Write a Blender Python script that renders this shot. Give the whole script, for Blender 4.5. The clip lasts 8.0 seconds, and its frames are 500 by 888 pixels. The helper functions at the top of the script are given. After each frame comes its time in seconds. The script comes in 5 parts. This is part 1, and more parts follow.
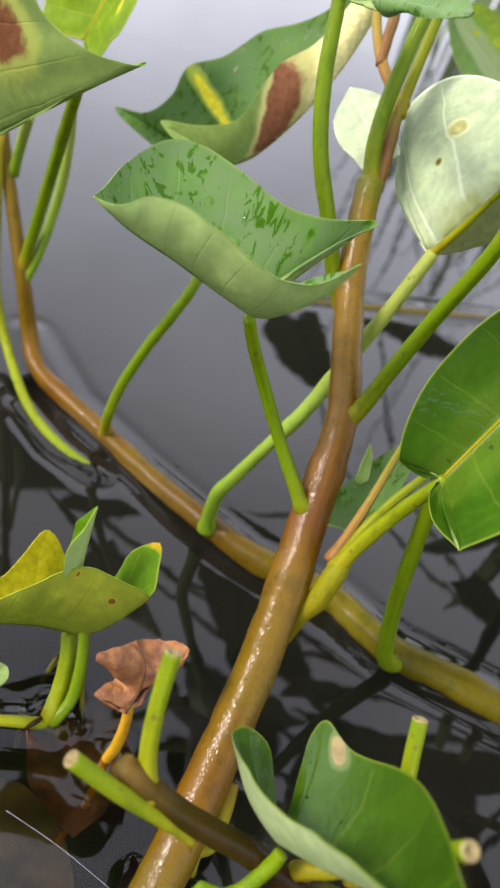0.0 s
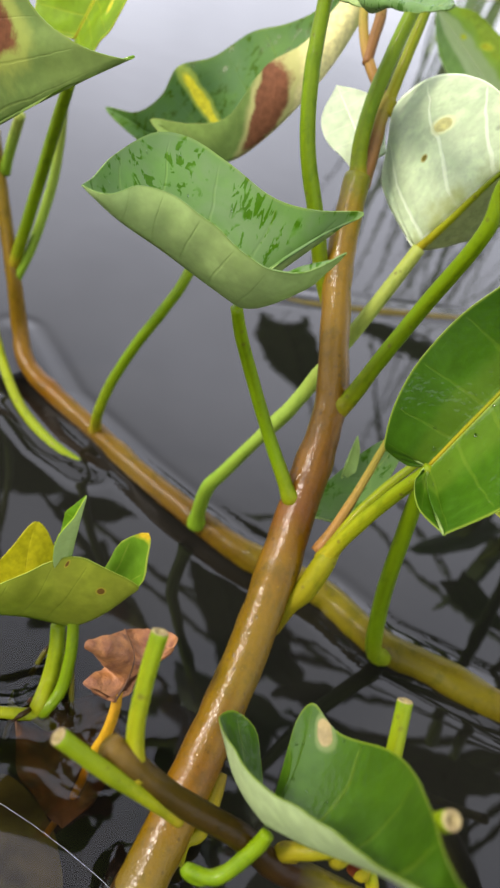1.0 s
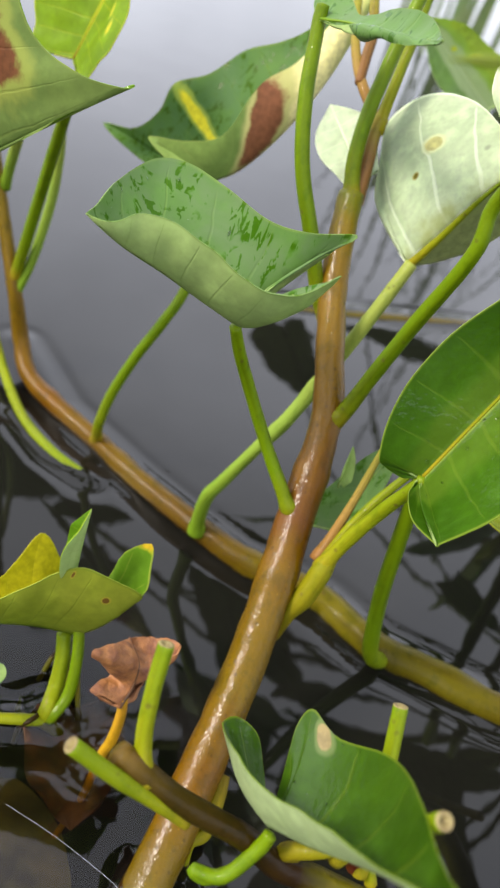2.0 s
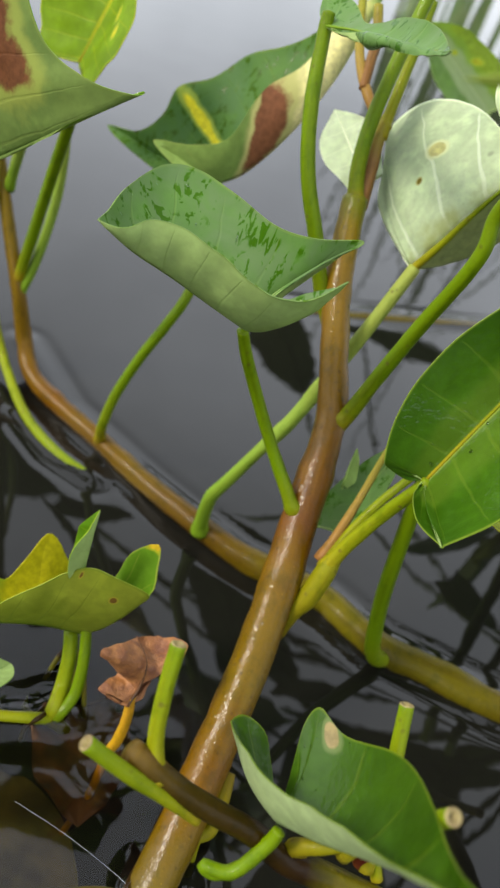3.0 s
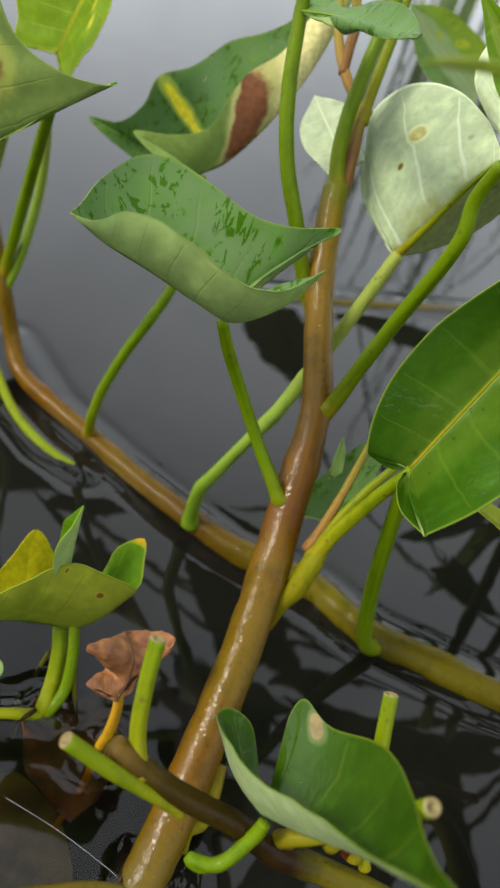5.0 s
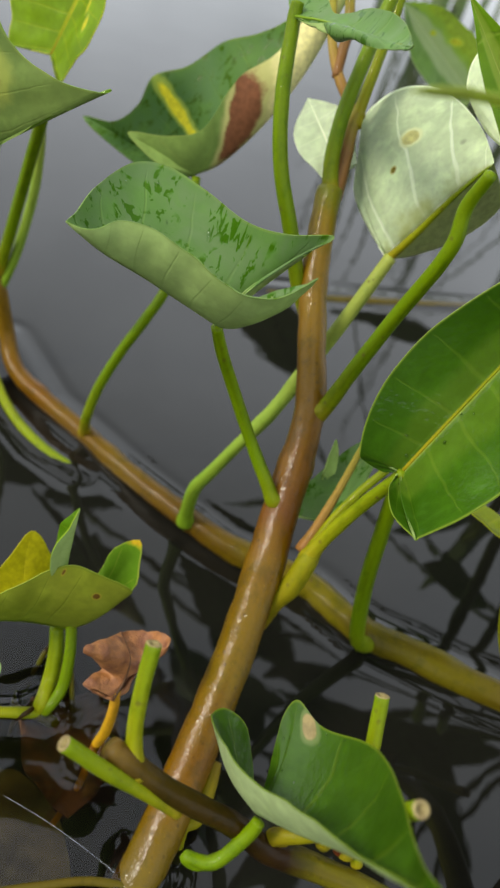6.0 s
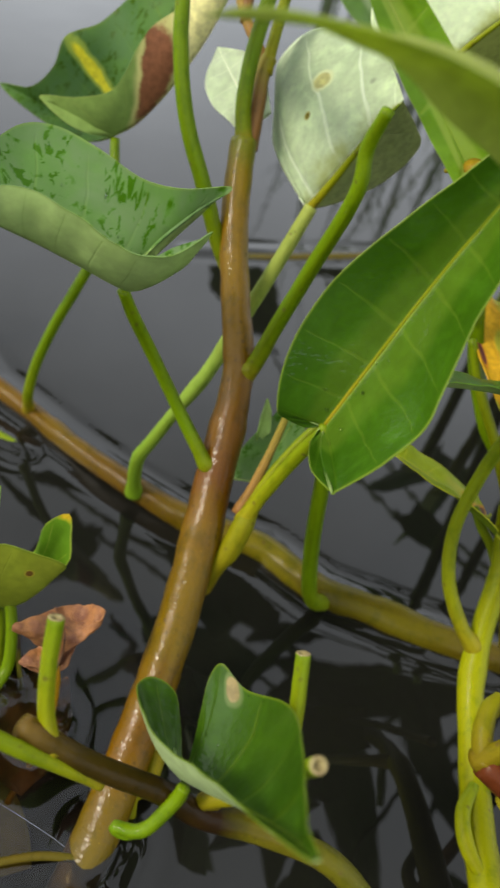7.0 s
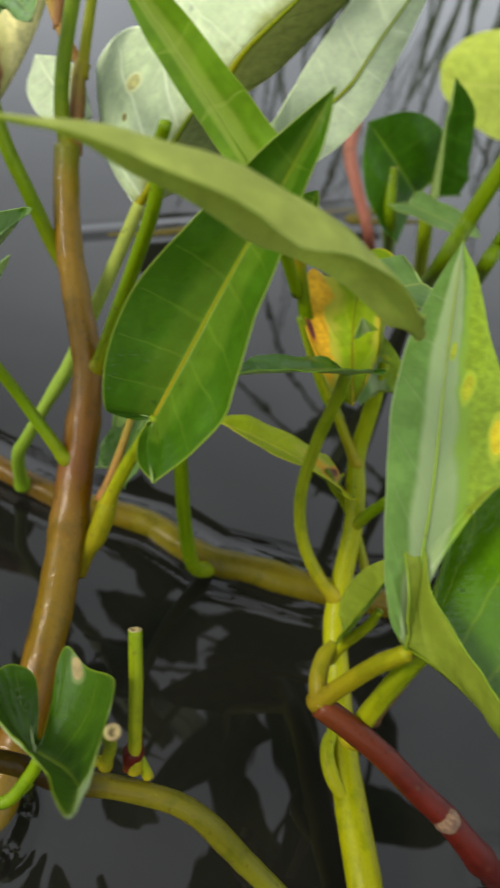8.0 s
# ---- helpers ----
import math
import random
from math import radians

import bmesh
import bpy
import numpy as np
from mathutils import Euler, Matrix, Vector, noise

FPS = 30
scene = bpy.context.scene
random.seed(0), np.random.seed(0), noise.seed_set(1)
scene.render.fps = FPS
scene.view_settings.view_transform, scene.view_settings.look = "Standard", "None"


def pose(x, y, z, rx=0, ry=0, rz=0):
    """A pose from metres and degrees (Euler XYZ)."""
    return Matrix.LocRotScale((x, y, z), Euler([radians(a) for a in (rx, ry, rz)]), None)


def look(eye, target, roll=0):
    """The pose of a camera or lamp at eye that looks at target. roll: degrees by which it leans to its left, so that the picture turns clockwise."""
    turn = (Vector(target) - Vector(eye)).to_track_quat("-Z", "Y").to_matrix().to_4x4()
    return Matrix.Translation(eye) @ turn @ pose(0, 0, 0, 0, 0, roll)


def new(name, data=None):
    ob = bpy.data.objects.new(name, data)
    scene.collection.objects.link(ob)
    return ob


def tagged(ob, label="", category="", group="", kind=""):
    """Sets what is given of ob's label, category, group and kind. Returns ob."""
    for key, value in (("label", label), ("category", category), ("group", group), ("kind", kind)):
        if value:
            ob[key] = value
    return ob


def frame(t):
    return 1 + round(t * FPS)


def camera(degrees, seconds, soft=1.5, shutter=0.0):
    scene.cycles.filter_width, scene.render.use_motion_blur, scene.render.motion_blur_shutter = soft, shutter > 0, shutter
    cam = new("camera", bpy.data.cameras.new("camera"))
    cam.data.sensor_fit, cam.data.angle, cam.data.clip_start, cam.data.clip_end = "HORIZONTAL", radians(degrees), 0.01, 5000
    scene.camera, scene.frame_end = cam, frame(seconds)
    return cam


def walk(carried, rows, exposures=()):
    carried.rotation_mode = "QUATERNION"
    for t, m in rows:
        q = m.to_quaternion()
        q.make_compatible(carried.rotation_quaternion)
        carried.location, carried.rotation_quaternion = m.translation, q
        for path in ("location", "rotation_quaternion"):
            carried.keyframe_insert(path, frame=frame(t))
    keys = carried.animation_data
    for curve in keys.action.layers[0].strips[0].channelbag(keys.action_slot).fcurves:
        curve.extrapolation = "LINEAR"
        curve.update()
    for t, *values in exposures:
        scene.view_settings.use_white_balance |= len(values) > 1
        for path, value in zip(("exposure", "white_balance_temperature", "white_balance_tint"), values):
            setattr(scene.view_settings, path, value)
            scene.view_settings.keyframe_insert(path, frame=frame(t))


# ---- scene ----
cam = camera(35.0, 8.0, soft=2.5, shutter=0.4)
PATH = [
    (0.0, (-0.0000, -0.0000, 0.2353), (-0.0000, 0.1595, 0.1146), 20.71),
    (0.5, (0.0004, -0.0023, 0.2357), (0.0019, 0.1579, 0.1160), 21.16),
    (1.0, (0.0031, -0.0045, 0.2330), (0.0041, 0.1566, 0.1145), 20.88),
    (1.5, (0.0016, -0.0067, 0.2370), (0.0030, 0.1543, 0.1183), 20.56),
    (3.0, (-0.0031, -0.0107, 0.2426), (0.0004, 0.1502, 0.1239), 21.02),
    (3.5, (-0.0067, -0.0119, 0.2426), (-0.0033, 0.1484, 0.1231), 21.13),
    (4.0, (-0.0064, -0.0107, 0.2432), (-0.0023, 0.1492, 0.1231), 21.05),
    (4.5, (0.0023, -0.0084, 0.2421), (0.0054, 0.1512, 0.1217), 19.88),
    (6.0, (0.0008, -0.0083, 0.2486), (0.0068, 0.1498, 0.1263), 20.30),
    (6.5, (0.0077, -0.0061, 0.2441), (0.0142, 0.1506, 0.1200), 18.60),
    (7.0, (0.0228, -0.0020, 0.2500), (0.0318, 0.1512, 0.1218), 17.09),
    (7.5, (0.0374, -0.0040, 0.2657), (0.0500, 0.1459, 0.1339), 15.75),
    (8.0, (0.0584, -0.0063, 0.2777), (0.0778, 0.1400, 0.1427), 13.85),
]
cam.data.dof.use_dof, cam.data.dof.focus_distance, cam.data.dof.aperture_fstop = True, 0.215, 23.0
walk(cam, [(t, look(eye, target, roll)) for t, eye, target, roll in PATH], [(0.0, 0.83, 6750, 18), (1.6, 0.81, 6750, 16), (3.0, 0.50, 6850, 10), (3.5, 0.29, 6900, 8), (8.0, 0.35, 6950, 9)])
SKY, SUN = 1.8, 2.9

# ---------------------------------------------------------------- light
world = bpy.data.worlds.new("overcast_sky")
scene.world = world
world.use_nodes = True
wn, wl = world.node_tree.nodes, world.node_tree.links
sky = wn.new("ShaderNodeTexSky")
sky.sky_type = "NISHITA"
sky.sun_disc = False
sky.sun_elevation, sky.sun_rotation = radians(40), radians(243)
sky.air_density, sky.dust_density = 1.0, 3.0
bright = wn.new("ShaderNodeMixRGB")
bright.blend_type = "MULTIPLY"
bright.inputs[0].default_value = 1.0
bright.inputs[2].default_value = (0.10, 0.10, 0.10, 1)
# thin high cloud, lightest halfway up, with soft lighter and darker parts
where = wn.new("ShaderNodeTexCoord")
split = wn.new("ShaderNodeSeparateXYZ")
rise = wn.new("ShaderNodeValToRGB")
rise.color_ramp.interpolation = "EASE"
while len(rise.color_ramp.elements) < 4:
    rise.color_ramp.elements.new(0.5)
for step, (at, share) in zip(rise.color_ramp.elements, ((0.0, 0.80), (0.5, 1.04), (0.86, 0.80), (1.0, 0.78))):
    step.position, step.color = at, (share, share, share, 1)
cloud = wn.new("ShaderNodeMixRGB")
cloud.blend_type = "MULTIPLY"
cloud.inputs[0].default_value = 1.0
cloud.inputs[1].default_value = (0.86, 0.93, 1.04, 1)
haze = wn.new("ShaderNodeMixRGB")
haze.inputs[0].default_value = 0.85
wl.new(where.outputs["Generated"], split.inputs[0])
wl.new(split.outputs["Z"], rise.inputs[0])
billow = wn.new("ShaderNodeTexNoise")
billow.inputs["Scale"].default_value, billow.inputs["Detail"].default_value = 2.6, 4
lumps = wn.new("ShaderNodeMapRange")
lumps.inputs["From Min"].default_value, lumps.inputs["From Max"].default_value = 0.3, 0.7
lumps.inputs["To Min"].default_value, lumps.inputs["To Max"].default_value = 0.78, 1.22
parts = wn.new("ShaderNodeMath")
parts.operation = "MULTIPLY"
wl.new(where.outputs["Generated"], billow.inputs["Vector"])
wl.new(billow.outputs["Fac"], lumps.inputs["Value"])
wl.new(rise.outputs[0], parts.inputs[0])
wl.new(lumps.outputs[0], parts.inputs[1])
wl.new(parts.outputs[0], cloud.inputs[2])
wl.new(sky.outputs[0], bright.inputs[1])
wl.new(bright.outputs[0], haze.inputs[1])
wl.new(cloud.outputs[0], haze.inputs[2])
wl.new(haze.outputs[0], wn["Background"].inputs["Color"])
wn["Background"].inputs["Strength"].default_value = SKY

sun = bpy.data.lights.new("sun", "SUN")
sun.energy, sun.angle, sun.color = SUN, radians(14), (1.0, 0.96, 0.88)
sun_ob = new("sun", sun)
sun_ob.matrix_world = look((-1.0, -0.30, 0.95), (0, 0.2, 0))

# ---------------------------------------------------------------- materials


class Nodes:
    """A material under construction, with short ways to add nodes."""

    def __init__(self, name, rough=0.4, spec=0.5):
        self.mat = bpy.data.materials.new(name)
        self.mat.use_nodes = True
        self.n, self.l = self.mat.node_tree.nodes, self.mat.node_tree.links
        self.bsdf = self.n["Principled BSDF"]
        self.bsdf.inputs["Roughness"].default_value = rough
        self.bsdf.inputs["Specular IOR Level"].default_value = spec

    def put(self, socket, value):
        if isinstance(value, (int, float)):
            socket.default_value = value
        elif isinstance(value, tuple):
            socket.default_value = (*value, 1) if len(value) == 3 and socket.type == "RGBA" else value
        else:
            self.l.new(value, socket)

    def attr(self, name):
        node = self.n.new("ShaderNodeAttribute")
        node.attribute_name = name
        return node.outputs["Fac"]

    def place(self, scale=(1, 1, 1)):
        co = self.n.new("ShaderNodeTexCoord")
        m = self.n.new("ShaderNodeMapping")
        m.inputs["Scale"].default_value = scale
        self.l.new(co.outputs["Object"], m.inputs["Vector"])
        return m.outputs[0]

    def noise(self, scale, detail=3, vector=None, rough=0.55, distortion=0.0):
        node = self.n.new("ShaderNodeTexNoise")
        node.inputs["Scale"].default_value = scale
        node.inputs["Detail"].default_value = detail
        node.inputs["Roughness"].default_value = rough
        node.inputs["Distortion"].default_value = distortion
        self.l.new(vector if vector is not None else self.place(), node.inputs["Vector"])
        return node.outputs["Fac"]

    def cells(self, scale, feature="DISTANCE_TO_EDGE", vector=None):
        node = self.n.new("ShaderNodeTexVoronoi")
        node.feature = feature
        node.inputs["Scale"].default_value = scale
        self.l.new(vector if vector is not None else self.place(), node.inputs["Vector"])
        return node.outputs["Distance"]

    def math(self, op, a, b=0.0, c=0.0):
        node = self.n.new("ShaderNodeMath")
        node.operation = op
        for socket, value in zip(node.inputs, (a, b, c)):
            self.put(socket, value)
        return node.outputs[0]

    def step(self, value, low, high, out_low=0.0, out_high=1.0):
        node = self.n.new("ShaderNodeMapRange")
        node.interpolation_type = "SMOOTHSTEP"
        for key, v in (("Value", value), ("From Min", low), ("From Max", high), ("To Min", out_low), ("To Max", out_high)):
            self.put(node.inputs[key], v)
        return node.outputs[0]

    def mix(self, fac, a, b, blend="MIX"):
        node = self.n.new("ShaderNodeMixRGB")
        node.blend_type = blend
        for socket, value in zip(node.inputs, (fac, a, b)):
            self.put(socket, value)
        return node.outputs[0]

    def ramp(self, fac, stops):
        node = self.n.new("ShaderNodeValToRGB")
        e = node.color_ramp.elements
        while len(e) < len(stops):
            e.new(0.5)
        for el, (at, col) in zip(e, stops):
            el.position, el.color = at, (*col, 1)
        self.put(node.inputs[0], fac)
        return node.outputs[0]

    def bump(self, height, strength, distance):
        node = self.n.new("ShaderNodeBump")
        node.inputs["Strength"].default_value = strength
        node.inputs["Distance"].default_value = distance
        self.l.new(height, node.inputs["Height"])
        self.l.new(node.outputs[0], self.bsdf.inputs["Normal"])
        return node.outputs[0]

    def colour(self, value):
        self.put(self.bsdf.inputs["Base Color"], value)
        return self

    def leafy(self, colour, share):
        """Lets some of the light through the sheet."""
        thin = self.n.new("ShaderNodeBsdfTranslucent")
        self.put(thin.inputs["Color"], colour)
        both = self.n.new("ShaderNodeMixShader")
        both.inputs[0].default_value = share
        self.l.new(self.bsdf.outputs[0], both.inputs[1])
        self.l.new(thin.outputs[0], both.inputs[2])
        self.l.new(both.outputs[0], self.n["Material Output"].inputs[0])


def leaf_material(name, green, deep, vein, rough=0.38, share=0.22, veins=9.0, patches=(), wet=0.0, bloom=None, grain=0.5, sheen_band=0.0, veining=0.24, tone=(1.0, 0.84, 0.15)):
    """A leaf's face: two greens, side veins, a pale rim, and patches of (q, u, side, radius, core colour, rim colour)."""
    m = Nodes(name, rough, 0.09)
    green, deep, vein = ([tuple(a * b for a, b in zip(c, tone)) for c in (green, deep, vein)])
    bloom = tuple(0.85 * c for c in bloom) if bloom else None
    q, u, side = m.attr("q"), m.attr("u"), m.attr("side")
    wob = m.noise(60, 2)
    big = m.noise(38, 3)
    col = m.mix(m.step(big, 0.35, 0.68), green, deep)
    fine = m.noise(420, 3)
    col = m.mix(m.step(fine, 0.3, 0.75, 0.0, 0.35), col, tuple(0.62 * c for c in green))
    flecks = m.math("MULTIPLY", m.step(m.cells(75, "F1"), 0.05, 0.13, 1.0, 0.0), m.step(m.noise(30, 2), 0.55, 0.66))
    col = m.mix(m.math("MULTIPLY", flecks, 0.55), col, tuple(0.3 * c for c in green))
    soft = m.noise(55, 4, None, 0.6, 0.8)
    col = m.mix(m.step(soft, 0.5, 0.72, 0.0, 0.3), col, tuple(min(1.0, 1.5 * c + 0.01) for c in green))
    mott = m.noise(140, 4)
    col = m.mix(m.step(mott, 0.45, 0.75, 0.0, 0.4), col, tuple(min(1.0, 1.45 * c) for c in green))
    # side veins run from the midrib to the rim
    run = m.math("FRACT", m.math("ADD", m.math("MULTIPLY", q, veins), m.math("MULTIPLY", wob, 0.30)))
    near = m.math("ABSOLUTE", m.math("SUBTRACT", run, 0.5))
    width = m.step(u, 0.0, 0.95, 0.055, 0.020)
    line = m.math("MULTIPLY", m.math("SUBTRACT", 1.0, m.step(m.math("DIVIDE", near, width), 0.35, 1.3)), m.step(u, 0.88, 0.97, 1.0, 0.0))
    mid = m.step(u, 0.012, 0.05, 1.0, 0.0)
    ribs = m.math("MAXIMUM", m.math("MULTIPLY", line, veining), mid)
    col = m.mix(ribs, col, vein)
    col = m.mix(m.step(u, 0.972, 0.995, 0.0, 0.7), col, vein)
    # paler zone beside the midrib: sky sheen in the leaf's hollow, put into the colour
    if sheen_band:
        col = m.mix(m.step(m.math("ADD", u, m.math("MULTIPLY", m.math("SUBTRACT", wob, 0.5), 0.3)), 0.30, 0.48, sheen_band, 0.0), col, vein)
    if bloom:
        # waxy bloom, washed off in streaks where water has run
        streak = m.noise(1.0, 3, m.place((430, 430, 75)), 0.6, 0.7)
        spots = m.noise(95, 3)
        wash = m.math("MULTIPLY", m.step(streak, 0.55, 0.58), m.step(spots, 0.42, 0.50))
        dull = m.math("ADD", 0.55, m.math("MULTIPLY", m.step(soft, 0.35, 0.65), 0.35))
        col = m.mix(m.math("MULTIPLY", dull, m.math("SUBTRACT", 1.0, wash)), col, bloom)
        col = m.mix(m.math("MULTIPLY", wash, 0.75), col, tuple(0.45 * c for c in deep))
        m.put(m.bsdf.inputs["Roughness"], m.math("SUBTRACT", rough + 0.08, m.math("MULTIPLY", wash, 0.3)))
    ragged = m.noise(110, 4)
    for pq, pu, ps, r, core, rim in patches:
        long = 1.0
        if isinstance(r, tuple):
            long, r = r[1] / r[0], r[1]
        core, rim = tuple(0.72 * c for c in core), tuple(0.72 * c for c in rim)
        dq = m.math("MULTIPLY", m.math("SUBTRACT", q, pq), 1.6 * long)
        du = m.math("SUBTRACT", m.math("MULTIPLY", u, side), pu * ps)
        d = m.math("SQRT", m.math("ADD", m.math("MULTIPLY", dq, dq), m.math("MULTIPLY", du, du)))
        d = m.math("ADD", d, m.math("MULTIPLY", m.math("SUBTRACT", ragged, 0.5), r * 0.9))
        col = m.mix(m.step(d, r, r * 1.4, 1.0, 0.0), col, rim)
        col = m.mix(m.step(d, r * 0.72, r * 0.95, 1.0, 0.0), col, m.mix(m.step(fine, 0.3, 0.7), core, tuple(0.72 * c for c in core)))
    m.colour(col)
    m.leafy(m.mix(1.0, col, (1.5, 1.6, 0.9), "MULTIPLY"), share)
    h = m.math("ADD", m.math("MULTIPLY", ribs, -1.0), m.math("ADD", m.math("MULTIPLY", m.noise(520, 2), 0.30 * grain), m.math("MULTIPLY", big, 1.2 * grain)))
    h = m.math("ADD", h, m.math("MULTIPLY", m.noise(160, 3), 1.1 * grain))
    m.put(m.bsdf.inputs["Roughness"], m.math("ADD", rough - 0.14, m.math("MULTIPLY", m.noise(95, 4), 0.28))) if not bloom else None
    m.bump(h, 0.5, 0.0007)
    if wet:
        m.bsdf.inputs["Coat Weight"].default_value = wet
        m.bsdf.inputs["Coat Roughness"].default_value = 0.04
        film = m.n.new("ShaderNodeBump")
        film.inputs["Strength"].default_value, film.inputs["Distance"].default_value = 0.5, 0.0006
        m.l.new(m.math("ADD", m.noise(620, 1), m.math("MULTIPLY", big, 1.5)), film.inputs["Height"])
        m.l.new(film.outputs[0], m.bsdf.inputs["Coat Normal"])
    return m.mat


def stem_material(name, stops, rough=0.42, streak=0.35, warts=0.0, coat=0.08, tone=(0.72, 0.70, 0.26)):
    """A stem's skin, its colour running along its length, with long fine streaks and small pores."""
    m = Nodes(name, rough, 0.06)
    stops = [(at, (c[0] * tone[0], c[1] * tone[1], c[2] * tone[2])) for at, c in stops]
    a = m.attr("along")
    wob = m.noise(45, 3)
    col = m.ramp(m.math("ADD", a, m.math("MULTIPLY", m.math("SUBTRACT", wob, 0.5), 0.16)), stops)
    lines = m.attr("strand")
    fine = m.noise(700, 3)
    col = m.mix(m.step(lines, 0.42, 0.7, 0.0, streak), col, m.mix(1.0, col, (0.62, 0.52, 0.4), "MULTIPLY"))
    col = m.mix(m.step(fine, 0.35, 0.72, 0.0, 0.3), col, m.mix(1.0, col, (1.3, 1.22, 1.1), "MULTIPLY"))
    blots = m.step(m.noise(1.0, 4, m.place((170, 170, 80)), 0.65), 0.50, 0.66, 0.0, 0.55)
    col = m.mix(blots, col, m.mix(1.0, col, (0.55, 0.66, 0.5), "MULTIPLY"))
    pores = m.step(m.cells(260, "F1"), 0.1, 0.24, 1.0, 0.0)
    pores = m.math("MULTIPLY", pores, m.step(m.noise(90, 2), 0.5, 0.62))
    col = m.mix(m.math("MULTIPLY", pores, 0.6), col, (0.06, 0.035, 0.015))
    dots = m.math("MULTIPLY", m.step(m.cells(520, "F1"), 0.08, 0.2, 1.0, 0.0), m.step(m.noise(140, 2), 0.5, 0.6))
    col = m.mix(m.math("MULTIPLY", dots, 0.45 if warts else 0.15), col, m.mix(1.0, col, (2.0, 2.1, 2.2), "MULTIPLY"))
    if warts:
        slits = m.math("MULTIPLY", m.step(m.cells(1.0, "F1", m.place((330, 330, 110))), 0.10, 0.22, 1.0, 0.0), m.step(m.noise(70, 2), 0.42, 0.56))
        col = m.mix(m.math("MULTIPLY", slits, 0.55), col, m.mix(1.0, col, (0.35, 0.32, 0.3), "MULTIPLY"))
    m.colour(col)
    h = m.math("ADD", m.math("MULTIPLY", lines, 0.7), m.math("ADD", m.math("MULTIPLY", fine, 0.35 + warts), m.math("MULTIPLY", m.noise(120, 3), 0.35)))
    m.bump(h, 0.45, 0.0006)
    m.put(m.bsdf.inputs["Roughness"], m.math("ADD", rough - 0.16, m.math("MULTIPLY", m.noise(240, 4), 0.34)))
    m.bsdf.inputs["Coat Weight"].default_value = coat
    m.bsdf.inputs["Coat Roughness"].default_value = 0.035
    m.bsdf.inputs["Coat IOR"].default_value = 1.38
    film = m.n.new("ShaderNodeBump")
    film.inputs["Strength"].default_value, film.inputs["Distance"].default_value = 0.75, 0.0004
    m.l.new(m.math("ADD", m.noise(950, 1), m.math("ADD", m.math("MULTIPLY", m.noise(420, 1), 0.6), m.math("MULTIPLY", lines, 0.3))), film.inputs["Height"])
    m.l.new(film.outputs[0], m.bsdf.inputs["Coat Normal"])
    return m.mat


def plain_material(name, col_a, col_b, scale, rough, bump=0.4):
    m = Nodes(name, rough)
    f = m.noise(scale, 5)
    m.colour(m.mix(m.step(f, 0.3, 0.7), col_a, col_b))
    m.bump(m.math("ADD", f, m.math("MULTIPLY", m.noise(scale * 6, 3), 0.4)), bump, 0.0008)
    return m.mat


GREEN_UNDER = leaf_material("leaf_underside", (0.34, 0.45, 0.19), (0.29, 0.40, 0.15), (0.20, 0.30, 0.09), 0.5, 0.42, grain=0.3, tone=(0.95, 0.95, 0.8))
OLIVE_UNDER = leaf_material("olive_underside", (0.215, 0.285, 0.05), (0.17, 0.24, 0.035), (0.13, 0.19, 0.025), 0.5, 0.42, grain=0.3, tone=(0.9, 0.86, 0.5))
# the last patch is shade on the right half, put into the colour as olive
PALE_UNDER = leaf_material("pale_underside", (0.56, 0.63, 0.42), (0.44, 0.53, 0.33), (0.98, 1.0, 0.88), 0.30, 0.5, 6.0, veining=0.4, grain=0.35, tone=(1, 1, 1),
                           patches=[(0.59, 0.55, 1, 0.055, (0.80, 0.76, 0.32), (0.86, 0.90, 0.55)), (0.50, 0.42, 1, 0.020, (0.30, 0.24, 0.04), (0.62, 0.58, 0.2)), (0.55, 0.62, -1, (2.6, 0.60), (0.50, 0.55, 0.22), (0.50, 0.55, 0.22))])
PLAIN_PALE = leaf_material("plain_pale_underside", (0.58, 0.65, 0.45), (0.50, 0.59, 0.37), (0.84, 0.88, 0.68), 0.4, 0.45, 8.0, grain=0.35, tone=(1, 1, 1))
SMALL_UNDER = leaf_material("nibbled_underside", (0.23, 0.285, 0.05), (0.19, 0.245, 0.035), (0.13, 0.19, 0.025), 0.5, 0.42, 7.0, grain=0.5, tone=(0.95, 0.86, 0.5),
                            patches=[(0.566, 0.93, 1, (0.014, 0.035), (0.20, 0.10, 0.02), (0.42, 0.36, 0.04)), (0.404, 0.78, 1, (0.014, 0.035), (0.20, 0.10, 0.02), (0.42, 0.36, 0.04))])
BLOOM_TOP = leaf_material("waxy_leaf_top", (0.07, 0.23, 0.05), (0.05, 0.18, 0.045), (0.20, 0.36, 0.17), 0.42, 0.15, 8.0, bloom=(0.118, 0.185, 0.078))
RICH_TOP = leaf_material("rich_leaf_top", (0.060, 0.17, 0.018), (0.040, 0.13, 0.012), (0.22, 0.36, 0.08), 0.4, 0.2, 8.0, wet=0.12)
BROAD_TOP = leaf_material("broad_leaf_top", (0.034, 0.110, 0.022), (0.024, 0.086, 0.015), (0.17, 0.28, 0.16), 0.34, 0.16, 13.0, sheen_band=0.16, veining=0.13, wet=0.42)
DARK_TOP = leaf_material("dark_leaf_top", (0.040, 0.150, 0.022), (0.030, 0.115, 0.018), (0.12, 0.26, 0.07), 0.4, 0.18, wet=0.15)
SPOT_TOP = leaf_material("spotted_leaf_top", (0.029, 0.088, 0.014), (0.020, 0.067, 0.010), (0.11, 0.19, 0.06), 0.36, 0.2, 7.0, wet=0.34,
                         patches=[(0.40, 0.90, 1, (0.045, 0.11), (0.36, 0.28, 0.12), (0.13, 0.19, 0.05))])
